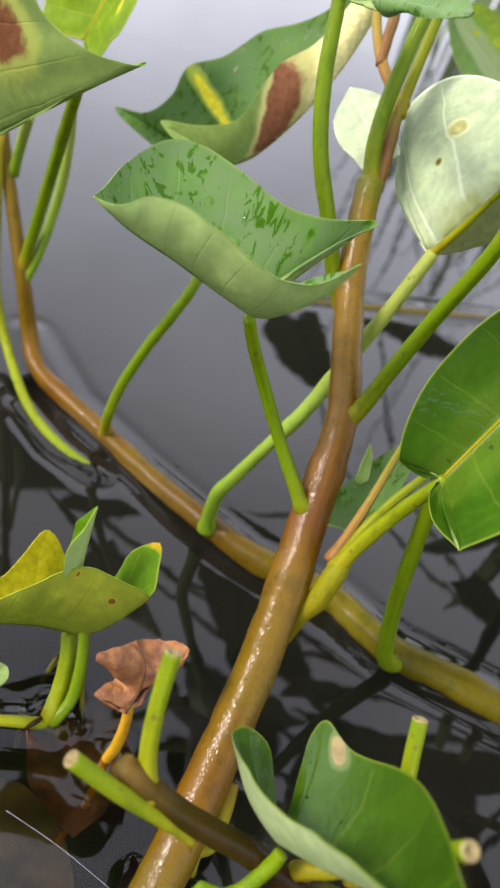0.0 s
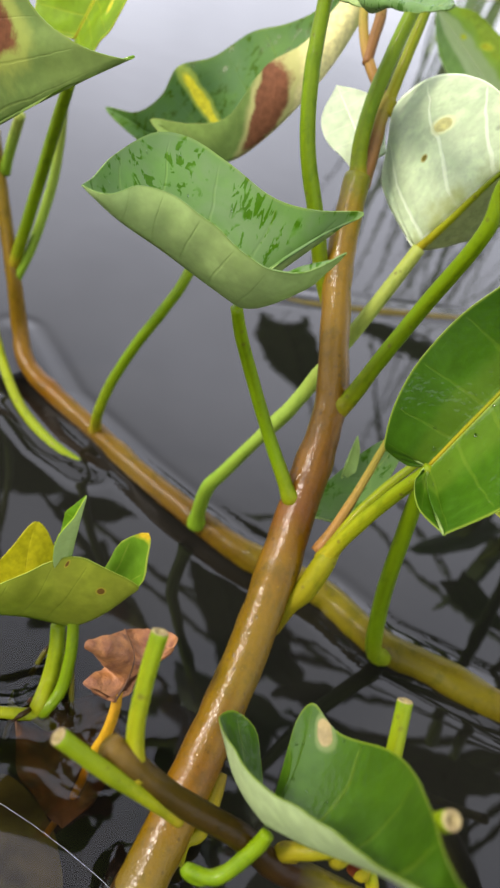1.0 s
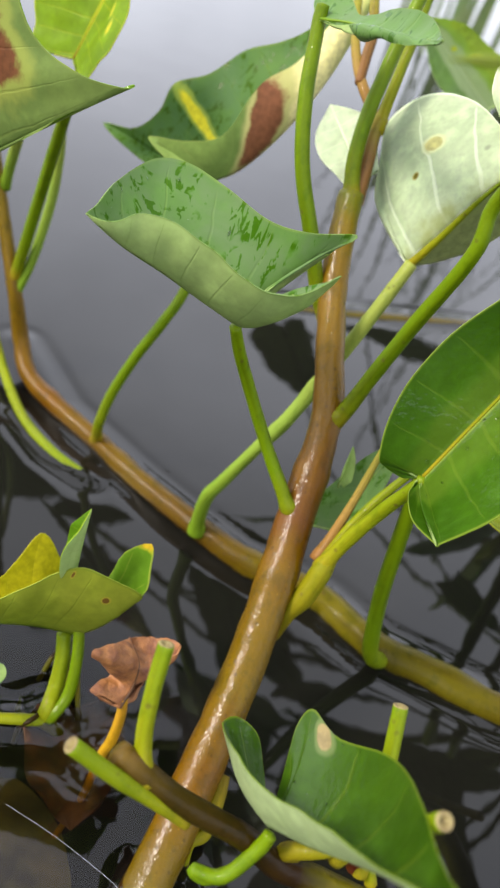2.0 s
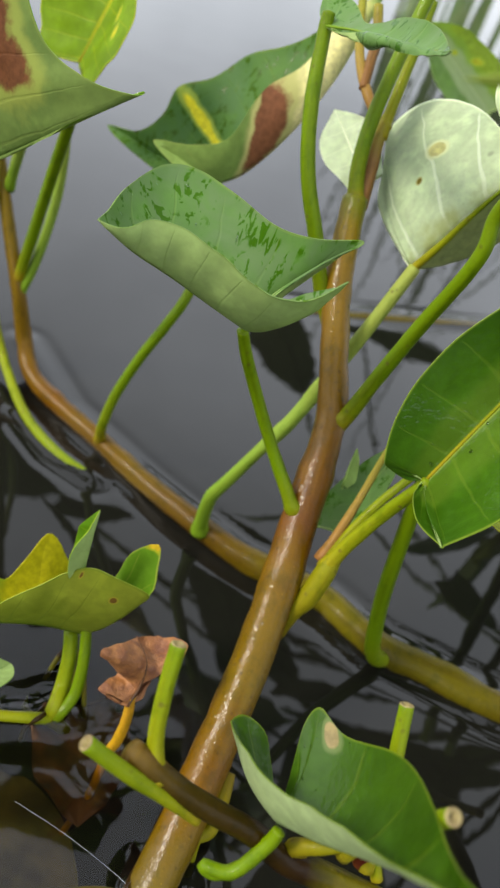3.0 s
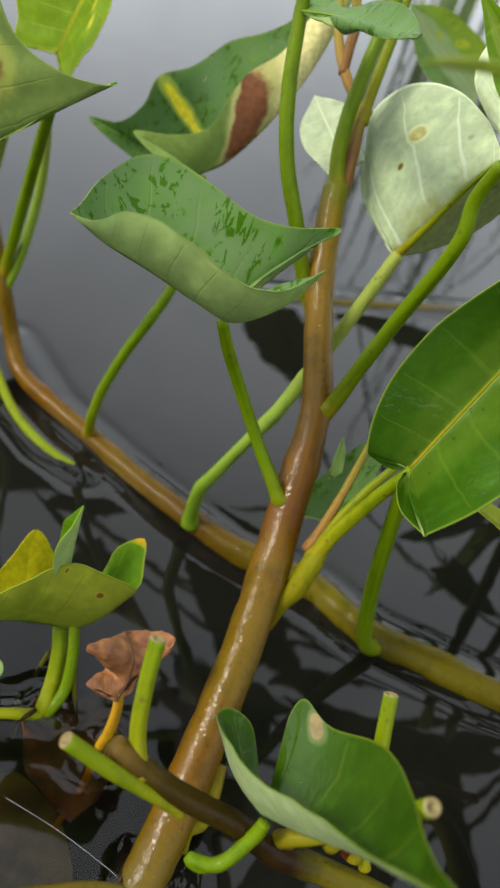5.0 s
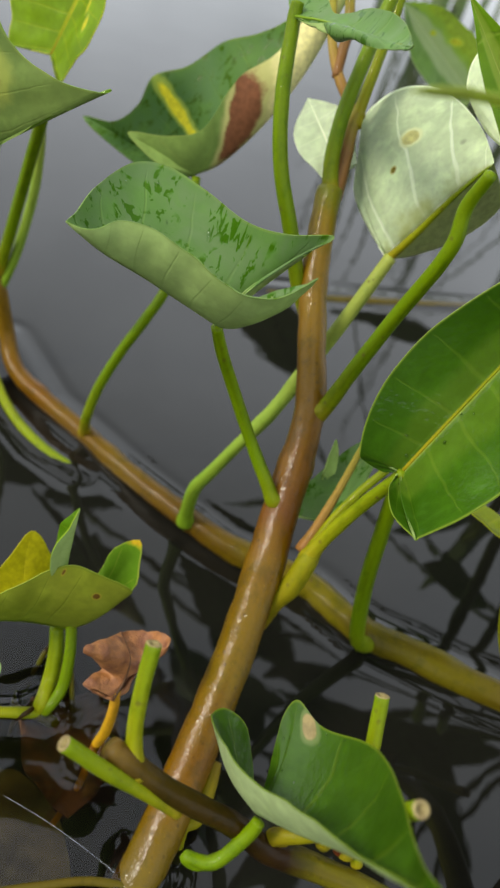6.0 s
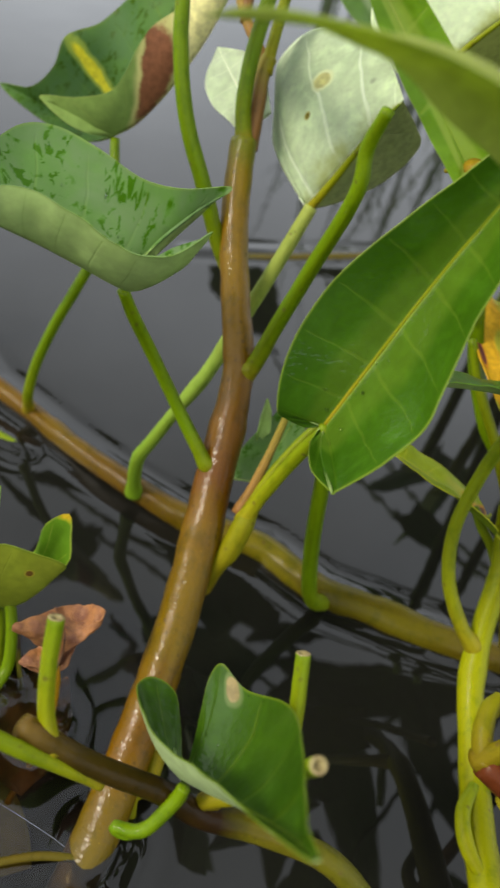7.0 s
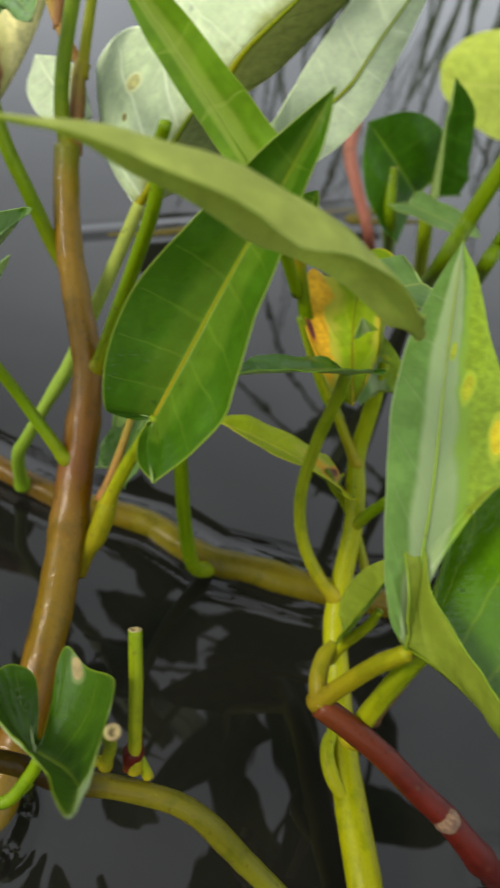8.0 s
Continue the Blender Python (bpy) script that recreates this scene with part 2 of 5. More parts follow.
BLOTCH_TOP = leaf_material("blotched_leaf_top", (0.075, 0.20, 0.05), (0.05, 0.15, 0.04), (0.22, 0.33, 0.13), 0.42, 0.22, bloom=(0.060, 0.135, 0.040),
                           patches=[(0.45, 0.62, 1, (0.055, 0.34), (0.90, 0.80, 0.04), (0.30, 0.40, 0.06))])
BLOTCH_UNDER = leaf_material("blotched_underside", (0.21, 0.38, 0.18), (0.18, 0.33, 0.14), (0.28, 0.42, 0.2), 0.5, 0.35, tone=(1.05, 0.86, 0.45),
                             patches=[(0.76, 0.6, -1, (0.26, 0.9), (1.1, 1.0, 0.45), (0.66, 0.66, 0.22)), (0.55, 0.5, -1, (0.18, 0.70), (0.30, 0.12, 0.055), (0.62, 0.60, 0.22))])
BURNT_UNDER = leaf_material("burnt_underside", (0.15, 0.26, 0.10), (0.11, 0.21, 0.08), (0.20, 0.31, 0.11), 0.5, 0.4, tone=(1.05, 0.86, 0.55),
                            patches=[(0.68, 0.46, 1, 0.33, (0.22, 0.085, 0.035), (0.36, 0.42, 0.09))])
YELLOW_TOP = leaf_material("yellowing_leaf_top", (0.12, 0.25, 0.02), (0.09, 0.20, 0.018), (0.40, 0.46, 0.10), 0.38, 0.35, tone=(0.85, 0.85, 0.6),
                           patches=[(0.62, 0.75, -1, (0.30, 0.60), (0.66, 0.58, 0.015), (0.34, 0.42, 0.02)), (0.23, 1.0, -1, (0.035, 0.05), (0.70, 0.48, 0.03), (0.42, 0.44, 0.03))])
SPOT_UNDER = leaf_material("spotted_leaf_underside", (0.40, 0.50, 0.26), (0.34, 0.44, 0.22), (0.30, 0.40, 0.16), 0.5, 0.38, 6.0, grain=0.3, tone=(0.95, 0.95, 0.85))
AMBER_TOP = leaf_material("amber_leaf_top", (0.20, 0.36, 0.04), (0.16, 0.31, 0.03), (0.45, 0.48, 0.12), 0.38, 0.3,
                          patches=[(0.40, 0.85, 1, (0.44, 0.55), (0.88, 0.50, 0.03), (0.50, 0.50, 0.05)), (0.50, 0.80, -1, (0.22, 0.40), (0.92, 0.55, 0.03), (0.50, 0.50, 0.05)),
                                   (0.12, 0.5, -1, (0.20, 0.5), (0.90, 0.52, 0.03), (0.45, 0.46, 0.05)), (0.35, 0.86, 1, (0.05, 0.10), (0.20, 0.06, 0.06), (0.70, 0.28, 0.03)), (0.48, 0.62, -1, (0.018, 0.04), (0.16, 0.04, 0.02), (0.80, 0.34, 0.03)),
                                   (0.08, 0.6, -1, (0.07, 0.16), (0.22, 0.06, 0.03), (0.9, 0.45, 0.03))])
# one half is coloured olive: the shade on the folded side is painted in
PALE_SHADED = leaf_material("pale_and_shaded_underside", (0.66, 0.74, 0.50), (0.56, 0.66, 0.41), (0.90, 0.92, 0.74), 0.4, 0.45, 6.0, grain=0.35, tone=(1, 1, 1),
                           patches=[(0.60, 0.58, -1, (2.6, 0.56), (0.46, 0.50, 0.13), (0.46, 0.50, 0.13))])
LIME_TOP = leaf_material("lime_leaf_top", (0.095, 0.20, 0.06), (0.075, 0.165, 0.04), (0.24, 0.34, 0.24), 0.36, 0.32, 11.0, sheen_band=0.75, veining=0.15, wet=0.12, tone=(1.0, 0.9, 0.6),
                         patches=[(0.62, 0.85, -1, (0.5, 0.42), (0.27, 0.40, 0.03), (0.22, 0.36, 0.04)), (0.68, 0.5, -1, (0.03, 0.12), (0.50, 0.52, 0.03), (0.34, 0.46, 0.04)), (0.56, 0.85, -1, (0.05, 0.10), (0.80, 0.66, 0.03), (0.42, 0.50, 0.04)), (0.76, 0.18, -1, (0.02, 0.08), (0.45, 0.50, 0.03), (0.32, 0.44, 0.04))])
STREAK_TOP = leaf_material("streaked_leaf_top", (0.16, 0.31, 0.06), (0.12, 0.25, 0.05), (0.42, 0.50, 0.12), 0.4, 0.4,
                           patches=[(0.72, 0.45, -1, 0.06, (0.85, 0.76, 0.05), (0.40, 0.50, 0.06)), (0.66, 0.60, -1, 0.05, (0.85, 0.76, 0.05), (0.40, 0.50, 0.06))])
DULL_TOP = leaf_material("dull_leaf_top", (0.09, 0.20, 0.25), (0.07, 0.16, 0.20), (0.2, 0.3, 0.4), 0.45, 0.25)
CLEAR_TOP = leaf_material("clear_green_leaf_top", (0.10, 0.23, 0.05), (0.07, 0.18, 0.04), (0.24, 0.36, 0.34), 0.38, 0.25, 6.0, sheen_band=0.45, wet=0.1)
NEAR_UNDER = leaf_material("soft_leaf_underside", (0.32, 0.40, 0.18), (0.28, 0.36, 0.15), (0.26, 0.35, 0.16), 0.55, 0.48, grain=0.2, tone=(0.95, 0.86, 0.45))
WET_TOP = leaf_material("wet_leaf_top", (0.050, 0.15, 0.012), (0.035, 0.115, 0.008), (0.20, 0.33, 0.10), 0.3, 0.2, 8.0, wet=0.4, grain=0.9)
WITHER_TOP = leaf_material("half_withered_leaf", (0.30, 0.44, 0.06), (0.24, 0.38, 0.05), (0.55, 0.60, 0.25), 0.4, 0.32,
                           patches=[(0.25, 0.4, 1, 0.34, (0.85, 0.50, 0.03), (0.55, 0.55, 0.06)), (0.25, 0.4, -1, 0.34, (0.85, 0.50, 0.03), (0.55, 0.55, 0.06)), (0.42, 0.5, -1, 0.30, (0.85, 0.50, 0.03), (0.55, 0.55, 0.06)), (0.42, 0.6, -1, (0.07, 0.4), (0.20, 0.055, 0.03), (0.7, 0.32, 0.04))])
LEMON_TOP = leaf_material("lemon_leaf_top", (0.42, 0.52, 0.14), (0.36, 0.46, 0.11), (0.48, 0.56, 0.2), 0.45, 0.35, tone=(0.9, 0.85, 0.5))
DEAD_LEAF = plain_material("dead_leaf", (0.26, 0.105, 0.028), (0.11, 0.034, 0.012), 230, 0.6, 1.0)
SUNK_LEAF = plain_material("sunken_leaf", (0.095, 0.036, 0.008), (0.020, 0.009, 0.003), 130, 0.7)
MURK_LEAF = plain_material("murky_leaf", (0.14, 0.125, 0.025), (0.03, 0.027, 0.007), 60, 0.8)
CUT_END = plain_material("cut_stem_end", (0.24, 0.20, 0.07), (0.13, 0.09, 0.03), 500, 0.6, 0.8)
HOLLOW = plain_material("stem_hollow", (0.20, 0.16, 0.05), (0.12, 0.09, 0.03), 400, 0.7)

REED = plain_material("reed_blade", (0.05, 0.10, 0.02), (0.10, 0.13, 0.04), 40, 0.5)

MAIN_SKIN = stem_material("main_stem_skin", [(0.0, (0.105, 0.105, 0.002)), (0.2, (0.138, 0.110, 0.002)), (0.30, (0.158, 0.088, 0.002)), (0.42, (0.165, 0.124, 0.003)), (0.54, (0.165, 0.108, 0.006)), (0.60, (0.135, 0.060, 0.02)), (0.68, (0.165, 0.095, 0.06)), (0.85, (0.21, 0.145, 0.15)), (0.95, (0.21, 0.17, 0.08)), (1.0, (0.15, 0.19, 0.03))], 0.32, 0.5, 0.25, 0.45, tone=(0.64, 0.52, 0.03))
RUNNER_SKIN = stem_material("runner_skin", [(0.0, (0.23, 0.17, 0.03)), (0.18, (0.20, 0.12, 0.02)), (0.28, (0.20, 0.09, 0.012)), (0.42, (0.18, 0.115, 0.03)), (0.55, (0.14, 0.075, 0.012)), (0.66, (0.19, 0.165, 0.035)), (0.82, (0.14, 0.125, 0.022)), (1.0, (0.13, 0.09, 0.02))], 0.34, 0.5, 0.25, 0.20, tone=(0.48, 0.45, 0.10))
GREEN_SKIN = stem_material("green_petiole_skin", [(0.0, (0.27, 0.18, 0.03)), (0.045, (0.24, 0.20, 0.02)), (0.10, (0.15, 0.20, 0.012)), (0.3, (0.108, 0.190, 0.005)), (1.0, (0.128, 0.215, 0.007))], coat=0.16)
PALE_SKIN = stem_material("pale_petiole_skin", [(0.0, (0.13, 0.24, 0.03)), (0.55, (0.21, 0.32, 0.12)), (1.0, (0.29, 0.35, 0.18))])
LIME_SKIN = stem_material("lime_petiole_skin", [(0.0, (0.29, 0.25, 0.03)), (0.25, (0.22, 0.25, 0.015)), (1.0, (0.15, 0.23, 0.012))], coat=0.16)
YELLOW_SKIN = stem_material("yellow_stem_skin", [(0.0, (0.23, 0.23, 0.006)), (0.45, (0.34, 0.34, 0.016)), (1.0, (0.24, 0.31, 0.02))], 0.33, 0.3, coat=0.12, tone=(0.58, 0.60, 0.15))
DARK_SKIN = stem_material("dark_stem_skin", [(0.0, (0.14, 0.085, 0.02)), (0.08, (0.046, 0.029, 0.004)), (0.28, (0.032, 0.018, 0.003)), (0.40, (0.026, 0.012, 0.004)), (0.46, (0.115, 0.10, 0.010)), (1.0, (0.14, 0.145, 0.012))], 0.34, 0.45, 0.25, 0.14, tone=(0.62, 0.62, 0.4))
RED_SKIN = stem_material("red_stem_skin", [(0.0, (0.16, 0.045, 0.012)), (0.3, (0.12, 0.016, 0.008)), (0.7, (0.09, 0.011, 0.007)), (1.0, (0.05, 0.008, 0.006))], 0.36, 0.45, 0.25, 0.12, tone=(0.50, 0.45, 0.45))
OLIVE_SKIN = stem_material("olive_stalk_skin", [(0.0, (0.16, 0.12, 0.015)), (0.4, (0.19, 0.17, 0.015)), (1.0, (0.20, 0.21, 0.015))])
SCAR = plain_material("torn_scar", (0.17, 0.10, 0.045), (0.05, 0.02, 0.012), 700, 0.7, 1.0)
OLD_SKIN = stem_material("old_stem_skin", [(0.0, (0.09, 0.075, 0.02)), (0.5, (0.10, 0.075, 0.02)), (1.0, (0.085, 0.08, 0.02))], 0.45, 0.45)
ROSE_SKIN = stem_material("rose_stem_skin", [(0.0, (0.27, 0.13, 0.10)), (0.4, (0.30, 0.19, 0.12)), (1.0, (0.26, 0.28, 0.08))])
BRONZE_SKIN = stem_material("bronze_stem_skin", [(0.0, (0.25, 0.13, 0.06)), (0.5, (0.24, 0.14, 0.07)), (1.0, (0.30, 0.30, 0.05))], 0.4, 0.45, 0.25, 0.14, tone=(0.60, 0.55, 0.36))
AMBER_SKIN = stem_material("amber_stalk_skin", [(0.0, (0.42, 0.24, 0.03)), (0.6, (0.52, 0.30, 0.03)), (1.0, (0.40, 0.22, 0.05))])
PINK_SKIN = stem_material("pink_stem_skin", [(0.0, (0.22, 0.07, 0.12)), (1.0, (0.36, 0.15, 0.28))])

# ---------------------------------------------------------------- shapes


def mesh_from(name, verts, faces, slots, mats, attrs=()):
    data = bpy.data.meshes.new(name)
    data.from_pydata([tuple(v) for v in verts], [], faces)
    for m in mats:
        data.materials.append(m)
    data.polygons.foreach_set("material_index", slots)
    data.polygons.foreach_set("use_smooth", [True] * len(faces))
    for key, values in attrs:
        data.attributes.new(key, "FLOAT", "POINT").data.foreach_set("value", values)
    data.update()
    return data


def thing(name, at, label, category, group="", kind=""):
    ob = new(name)
    ob.location = at
    ob.empty_display_size = 0.01
    return tagged(ob, label, category, group, kind)


def part(name, data, parent, label=""):
    ob = new(name, data)
    if parent is not None:
        bpy.context.view_layer.update()
        ob.parent = parent
        ob.matrix_parent_inverse = parent.matrix_world.inverted()
    return tagged(ob, label) if label else ob


def spline(points, values, count):
    """A smooth line through the points, with a value (a radius) carried along."""
    pts = [Vector(p) for p in points]
    n = len(pts)
    vals = list(values) if isinstance(values, (list, tuple)) else [values]
    if len(vals) != n:
        vals = [vals[0] + (vals[-1] - vals[0]) * i / (n - 1) for i in range(n)]
    out = []
    for k in range(count):
        x = k / (count - 1) * (n - 1)
        i = min(int(x), n - 2)
        f = x - i
        a, b = pts[i], pts[i + 1]
        p0 = pts[i - 1] if i else a * 2 - b
        p3 = pts[i + 2] if i + 2 < n else b * 2 - a
        v = 0.5 * ((2 * a) + (b - p0) * f + (2 * p0 - 5 * a + 4 * b - p3) * f * f + (3 * a - p0 - 3 * b + p3) * f ** 3)
        s = f * f * (3 - 2 * f)
        out.append((v, vals[i] * (1 - s) + vals[i + 1] * s))
    return out


def tube(name, parent, points, radii, mat, label="", sides=14, per=9, nodes=(), cut=False, groove=0.0, wobble=0.04, seed=0.0, flat=1.0):
    """A stem through the points. nodes: (share of its length, swelling, spread). cut: ends in a cut face with a hollow."""
    points = [Vector(p) for p in points]
    if name in ("petiole", "stub"):
        points[0] = points[0] - (points[1] - points[0]).normalized() * 0.002
    line = spline(points, radii, max(6, per * (len(points) - 1) + 1))
    n = len(line)
    lengths = [0.0]
    for (a, _), (b, _) in zip(line, line[1:]):
        lengths.append(lengths[-1] + (b - a).length)
    total = lengths[-1]
    verts, along, strand = [], [], []
    first = (line[1][0] - line[0][0]).normalized()
    side = first.orthogonal().normalized()
    for i, (p, r) in enumerate(line):
        ahead = (line[min(i + 1, n - 1)][0] - line[max(i - 1, 0)][0]).normalized()
        side = (side - ahead * side.dot(ahead)).normalized()
        over = ahead.cross(side)
        f = lengths[i] / total
        grow = 1.0
        if name in ("petiole", "stub"):
            grow += 0.30 * math.exp(-(lengths[i] / 0.0045) ** 2)
        for at, swell, spread in nodes:
            grow += swell * math.exp(-(((f - at) * total) / spread) ** 2)
        for k in range(sides):
            a = 2 * math.pi * k / sides
            ring = Vector((math.cos(a), math.sin(a), 0))
            bumpy = 1 + wobble * noise.noise(Vector((ring.x * 1.3 + seed, ring.y * 1.3, lengths[i] * 160 + seed * 3)))
            if groove:
                bumpy -= groove * max(0.0, math.cos(a)) ** 6
            rr = r * grow * bumpy
            verts.append(p + side * (math.cos(a) * rr) + over * (math.sin(a) * rr * flat))
            along.append(f)
            strand.append(0.5 + 0.5 * noise.noise(Vector((ring.x * 5 + seed, ring.y * 5, lengths[i] * 25))))
    faces, slots = [], []
    for i in range(n - 1):
        for k in range(sides):
            faces.append((i * sides + k, i * sides + (k + 1) % sides, (i + 1) * sides + (k + 1) % sides, (i + 1) * sides + k))
            slots.append(0)

    def cap(ring, p, way, r, turn):
        base = len(verts)
        if cut and way > 0:
            ahead = (line[-1][0] - line[-2][0]).normalized()
            for share, depth in ((0.9, 0.12), (0.5, 0.0), (0.36, -0.5)):
                for k in range(sides):
                    edge = verts[ring + k] - p
                    verts.append(p + edge * share + ahead * (depth * r) * (1 + 0.5 * noise.noise(edge * 900)))
                    along.append(1.0)
                    strand.append(0.5)
            for level in range(3):
                low = ring if level == 0 else base + (level - 1) * sides
                high = base + level * sides
                for k in range(sides):
                    faces.append((low + k, low + (k + 1) % sides, high + (k + 1) % sides, high + k))
                    slots.append(1 if level < 2 else 2)
            faces.append(tuple(base + 2 * sides + k for k in range(sides)))
            slots.append(2)
            return
        verts.append(p + (p - line[1 if way < 0 else -2][0]).normalized() * r * 0.35)
        along.append(0.0 if way < 0 else 1.0)
        strand.append(0.5)
        for k in range(sides):
            tri = (base, ring + (k + 1) % sides, ring + k)
            faces.append(tri if turn else tri[::-1])
            slots.append(0)

    cap(0, line[0][0], -1, line[0][1], True)
    cap((n - 1) * sides, line[-1][0], 1, line[-1][1], False)
    mats = [mat, CUT_END, HOLLOW] if cut else [mat]
    return part(name, mesh_from(name, verts, faces, slots, mats, (("along", along), ("strand", strand))), parent, label)


def leaf_outline(width, back, out, shoulder, taper, count, smooth=0):
    """One half of an arrow-shaped leaf's rim, from the notch at the stalk round the lobe to the tip, for a leaf of length 1."""
    key = [(0.0, 0.012), (-back * 0.5, out * 0.5), (-back, out), (-back, out), (shoulder * 0.5 - back * 0.35, out * 0.55 + width * 0.45),
           (shoulder, width), (0.5 + 0.5 * shoulder - 0.05, width * (0.62 + 0.3 * taper)), (0.80, width * (0.22 + 0.35 * taper)), (1.0, 0.0)]
    rim = [(v.x, max(v.y, 0.0)) for v, _ in spline([(x, y, 0) for x, y in key], 0.0, count)]
    for _ in range(smooth):
        rim = [rim[0]] + [tuple((a + 2 * b + c) / 4 for a, b, c in zip(*three)) for three in zip(rim, rim[1:], rim[2:])] + [rim[-1]]
    return rim


def leaf_skin(name, verts, index, NQ, NU, q_at, u_at, s_at, mats, thick):
    """Both faces and the rim of a leaf whose halves are given as rows of points."""
    top = []
    for half in (0, 1):
        for i in range(NQ - 1):
            for k in range(NU - 1):
                ring = [index[(i, k, half)], index[(i + 1, k, half)], index[(i + 1, k + 1, half)], index[(i, k + 1, half)]]
                ring = [v for n, v in enumerate(ring) if v not in ring[:n]]
                if len(ring) > 2:
                    top.append(ring if half == 0 else ring[::-1])
    normals = [Vector() for _ in verts]
    for ring in top:
        n = (verts[ring[1]] - verts[ring[0]]).cross(verts[ring[2]] - verts[ring[0]])
        for v in ring:
            normals[v] += n
    under = len(verts)
    low = [v - n.normalized() * thick if n.length else v for v, n in zip(verts, normals)]
    faces = [tuple(r) for r in top] + [tuple(v + under for v in r[::-1]) for r in top]
    slots = [0] * len(top) + [1] * len(top)
    points = verts + low
    qs, us, sides = q_at * 2, u_at * 2, s_at * 2
    for half in (0, 1):
        edge = [index[(i, NU - 1, half)] for i in range(NQ)]
        b = len(points)
        for row in (edge, [v + under for v in edge]):
            points += [points[v] for v in row]
            qs += [q_at[v % under] for v in row]
            us += [1.0] * NQ
            sides += [s_at[v % under] for v in row]
        for i in range(NQ - 1):
            a, c = b + i, b + i + 1
            faces.append((c, a, a + NQ, c + NQ) if half == 0 else (a, c, c + NQ, a + NQ))
            slots.append(0)
    return mesh_from(name, points, faces, slots, list(mats), (("q", qs), ("u", us), ("side", sides)))


def leaf(name, parent, base, tip, face, mats, label="", width=0.4, back=0.2, out=0.25, shoulder=0.15, taper=0.5, fold=(12, 12), curl=(0, 0),
         bend=0.0, sway=0.0, twist=0.0, wave=0.015, ripples=3.0, sides=(1.0, 1.0), seed=0.0, smooth=2, thick=0.00035, rib=None, rib_size=0.012):
    """An arrow-shaped leaf from its stalk to its tip. face: the way its upper face looks. fold, curl: degrees by which each half (left, right) rises
    at the midrib and further out. bend: degrees by which the blade arches down; sway: sideways; twist: about its length."""
    base, tip = Vector(base), Vector(tip)
    ahead = tip - base
    size = ahead.length
    x_axis = ahead.normalized()
    z_axis = Vector(face)
    z_axis = (z_axis - x_axis * z_axis.dot(x_axis)).normalized()
    y_axis = z_axis.cross(x_axis)
    NQ, NU = 46, 11
    backs = back if isinstance(back, tuple) else (back, back)
    outs = out if isinstance(out, tuple) else (out, out)
    b = radians(bend)
    chord = 2 * math.sin(b / 2) / b if abs(b) > 1e-4 else 1.0

    def spot(x, y, z, s):
        """The flat leaf's point, arched and turned, in the world."""
        tw = radians(twist) * x
        y, z = y * math.cos(tw) - z * math.sin(tw), y * math.sin(tw) + z * math.cos(tw)
        y += sway * math.sin(math.pi * min(max(x, 0.0), 1.0)) * 0.5
        if abs(b) > 1e-4:
            a = b * x
            px, pz = math.sin(a) / b, -(1 - math.cos(a)) / b
            px, pz = px + z * math.sin(a), pz + z * math.cos(a)
            c, d = math.cos(b / 2), math.sin(b / 2)
            px, pz = (px * c - pz * d) / chord, (px * d + pz * c) / chord
        else:
            px, pz = x, z
        return base + (x_axis * px + y_axis * y + z_axis * pz) * size

    verts, q_at, u_at, s_at = [], [], [], []
    index = {}

    def add(key, co, q, u, s):
        index[key] = len(verts)
        verts.append(co)
        q_at.append(q)
        u_at.append(u)
        s_at.append(s)

    feet = [max(0.0, (i / (NQ - 1) - 0.34) / 0.66) for i in range(NQ)]
    for half, s in ((0, 1), (1, -1)):
        rim = leaf_outline(width * sides[half], backs[half], outs[half] * sides[half], shoulder, taper, NQ, smooth)
        f, cu = radians(fold[half]), radians(curl[half])
        for i, (mx, my) in enumerate(rim):
            q = i / (NQ - 1)
            for k in range(NU):
                u = k / (NU - 1)
                if k == 0:
                    if (i, 0, 0) not in index:
                        add((i, 0, 0), spot(feet[i], 0, 0, 0), q, 0.0, 1.0)
                    index[(i, k, half)] = index[(i, 0, 0)]
                    continue
                x, y = feet[i] + (mx - feet[i]) * u, my * u
                a = f * min(1.0, 0.35 + 1.3 * u) + cu * (y / width) * 0.5
                yy, zz = y * math.cos(a), y * math.sin(a)
                ripple = math.sin(2 * math.pi * ripples * q + seed * 5 + half * 2.1) * wave * u * u * min(1.0, 6 * (1 - q))
                ripple += 0.018 * noise.noise(Vector((x * 4 + seed * 7, s * y * 5, seed))) * min(1.0, u * 1.5)
                ripple += 0.007 * noise.noise(Vector((x * 11 + seed * 3, s * y * 12, seed + 5))) * min(1.0, u * 1.5)
                ripple += 0.006 * abs(math.sin(math.pi * q * 8.0)) * min(1.0, u * 2)
                add((i, k, half), spot(x, s * yy, zz + ripple, s), q, u, s)
    data = leaf_skin(name, verts, index, NQ, NU, q_at, u_at, s_at, mats, thick)
    ob = part(name, data, parent, label)
    if rib is not None:
        line = [spot(x, 0, -0.004 if x > 0.02 else 0.0, 0) for x in (0.0, 0.15, 0.3, 0.45, 0.6, 0.75, 0.9)]
        tube("midrib", ob, line, (rib_size * size, rib_size * size * 0.15), rib, sides=8, per=4)
    return ob


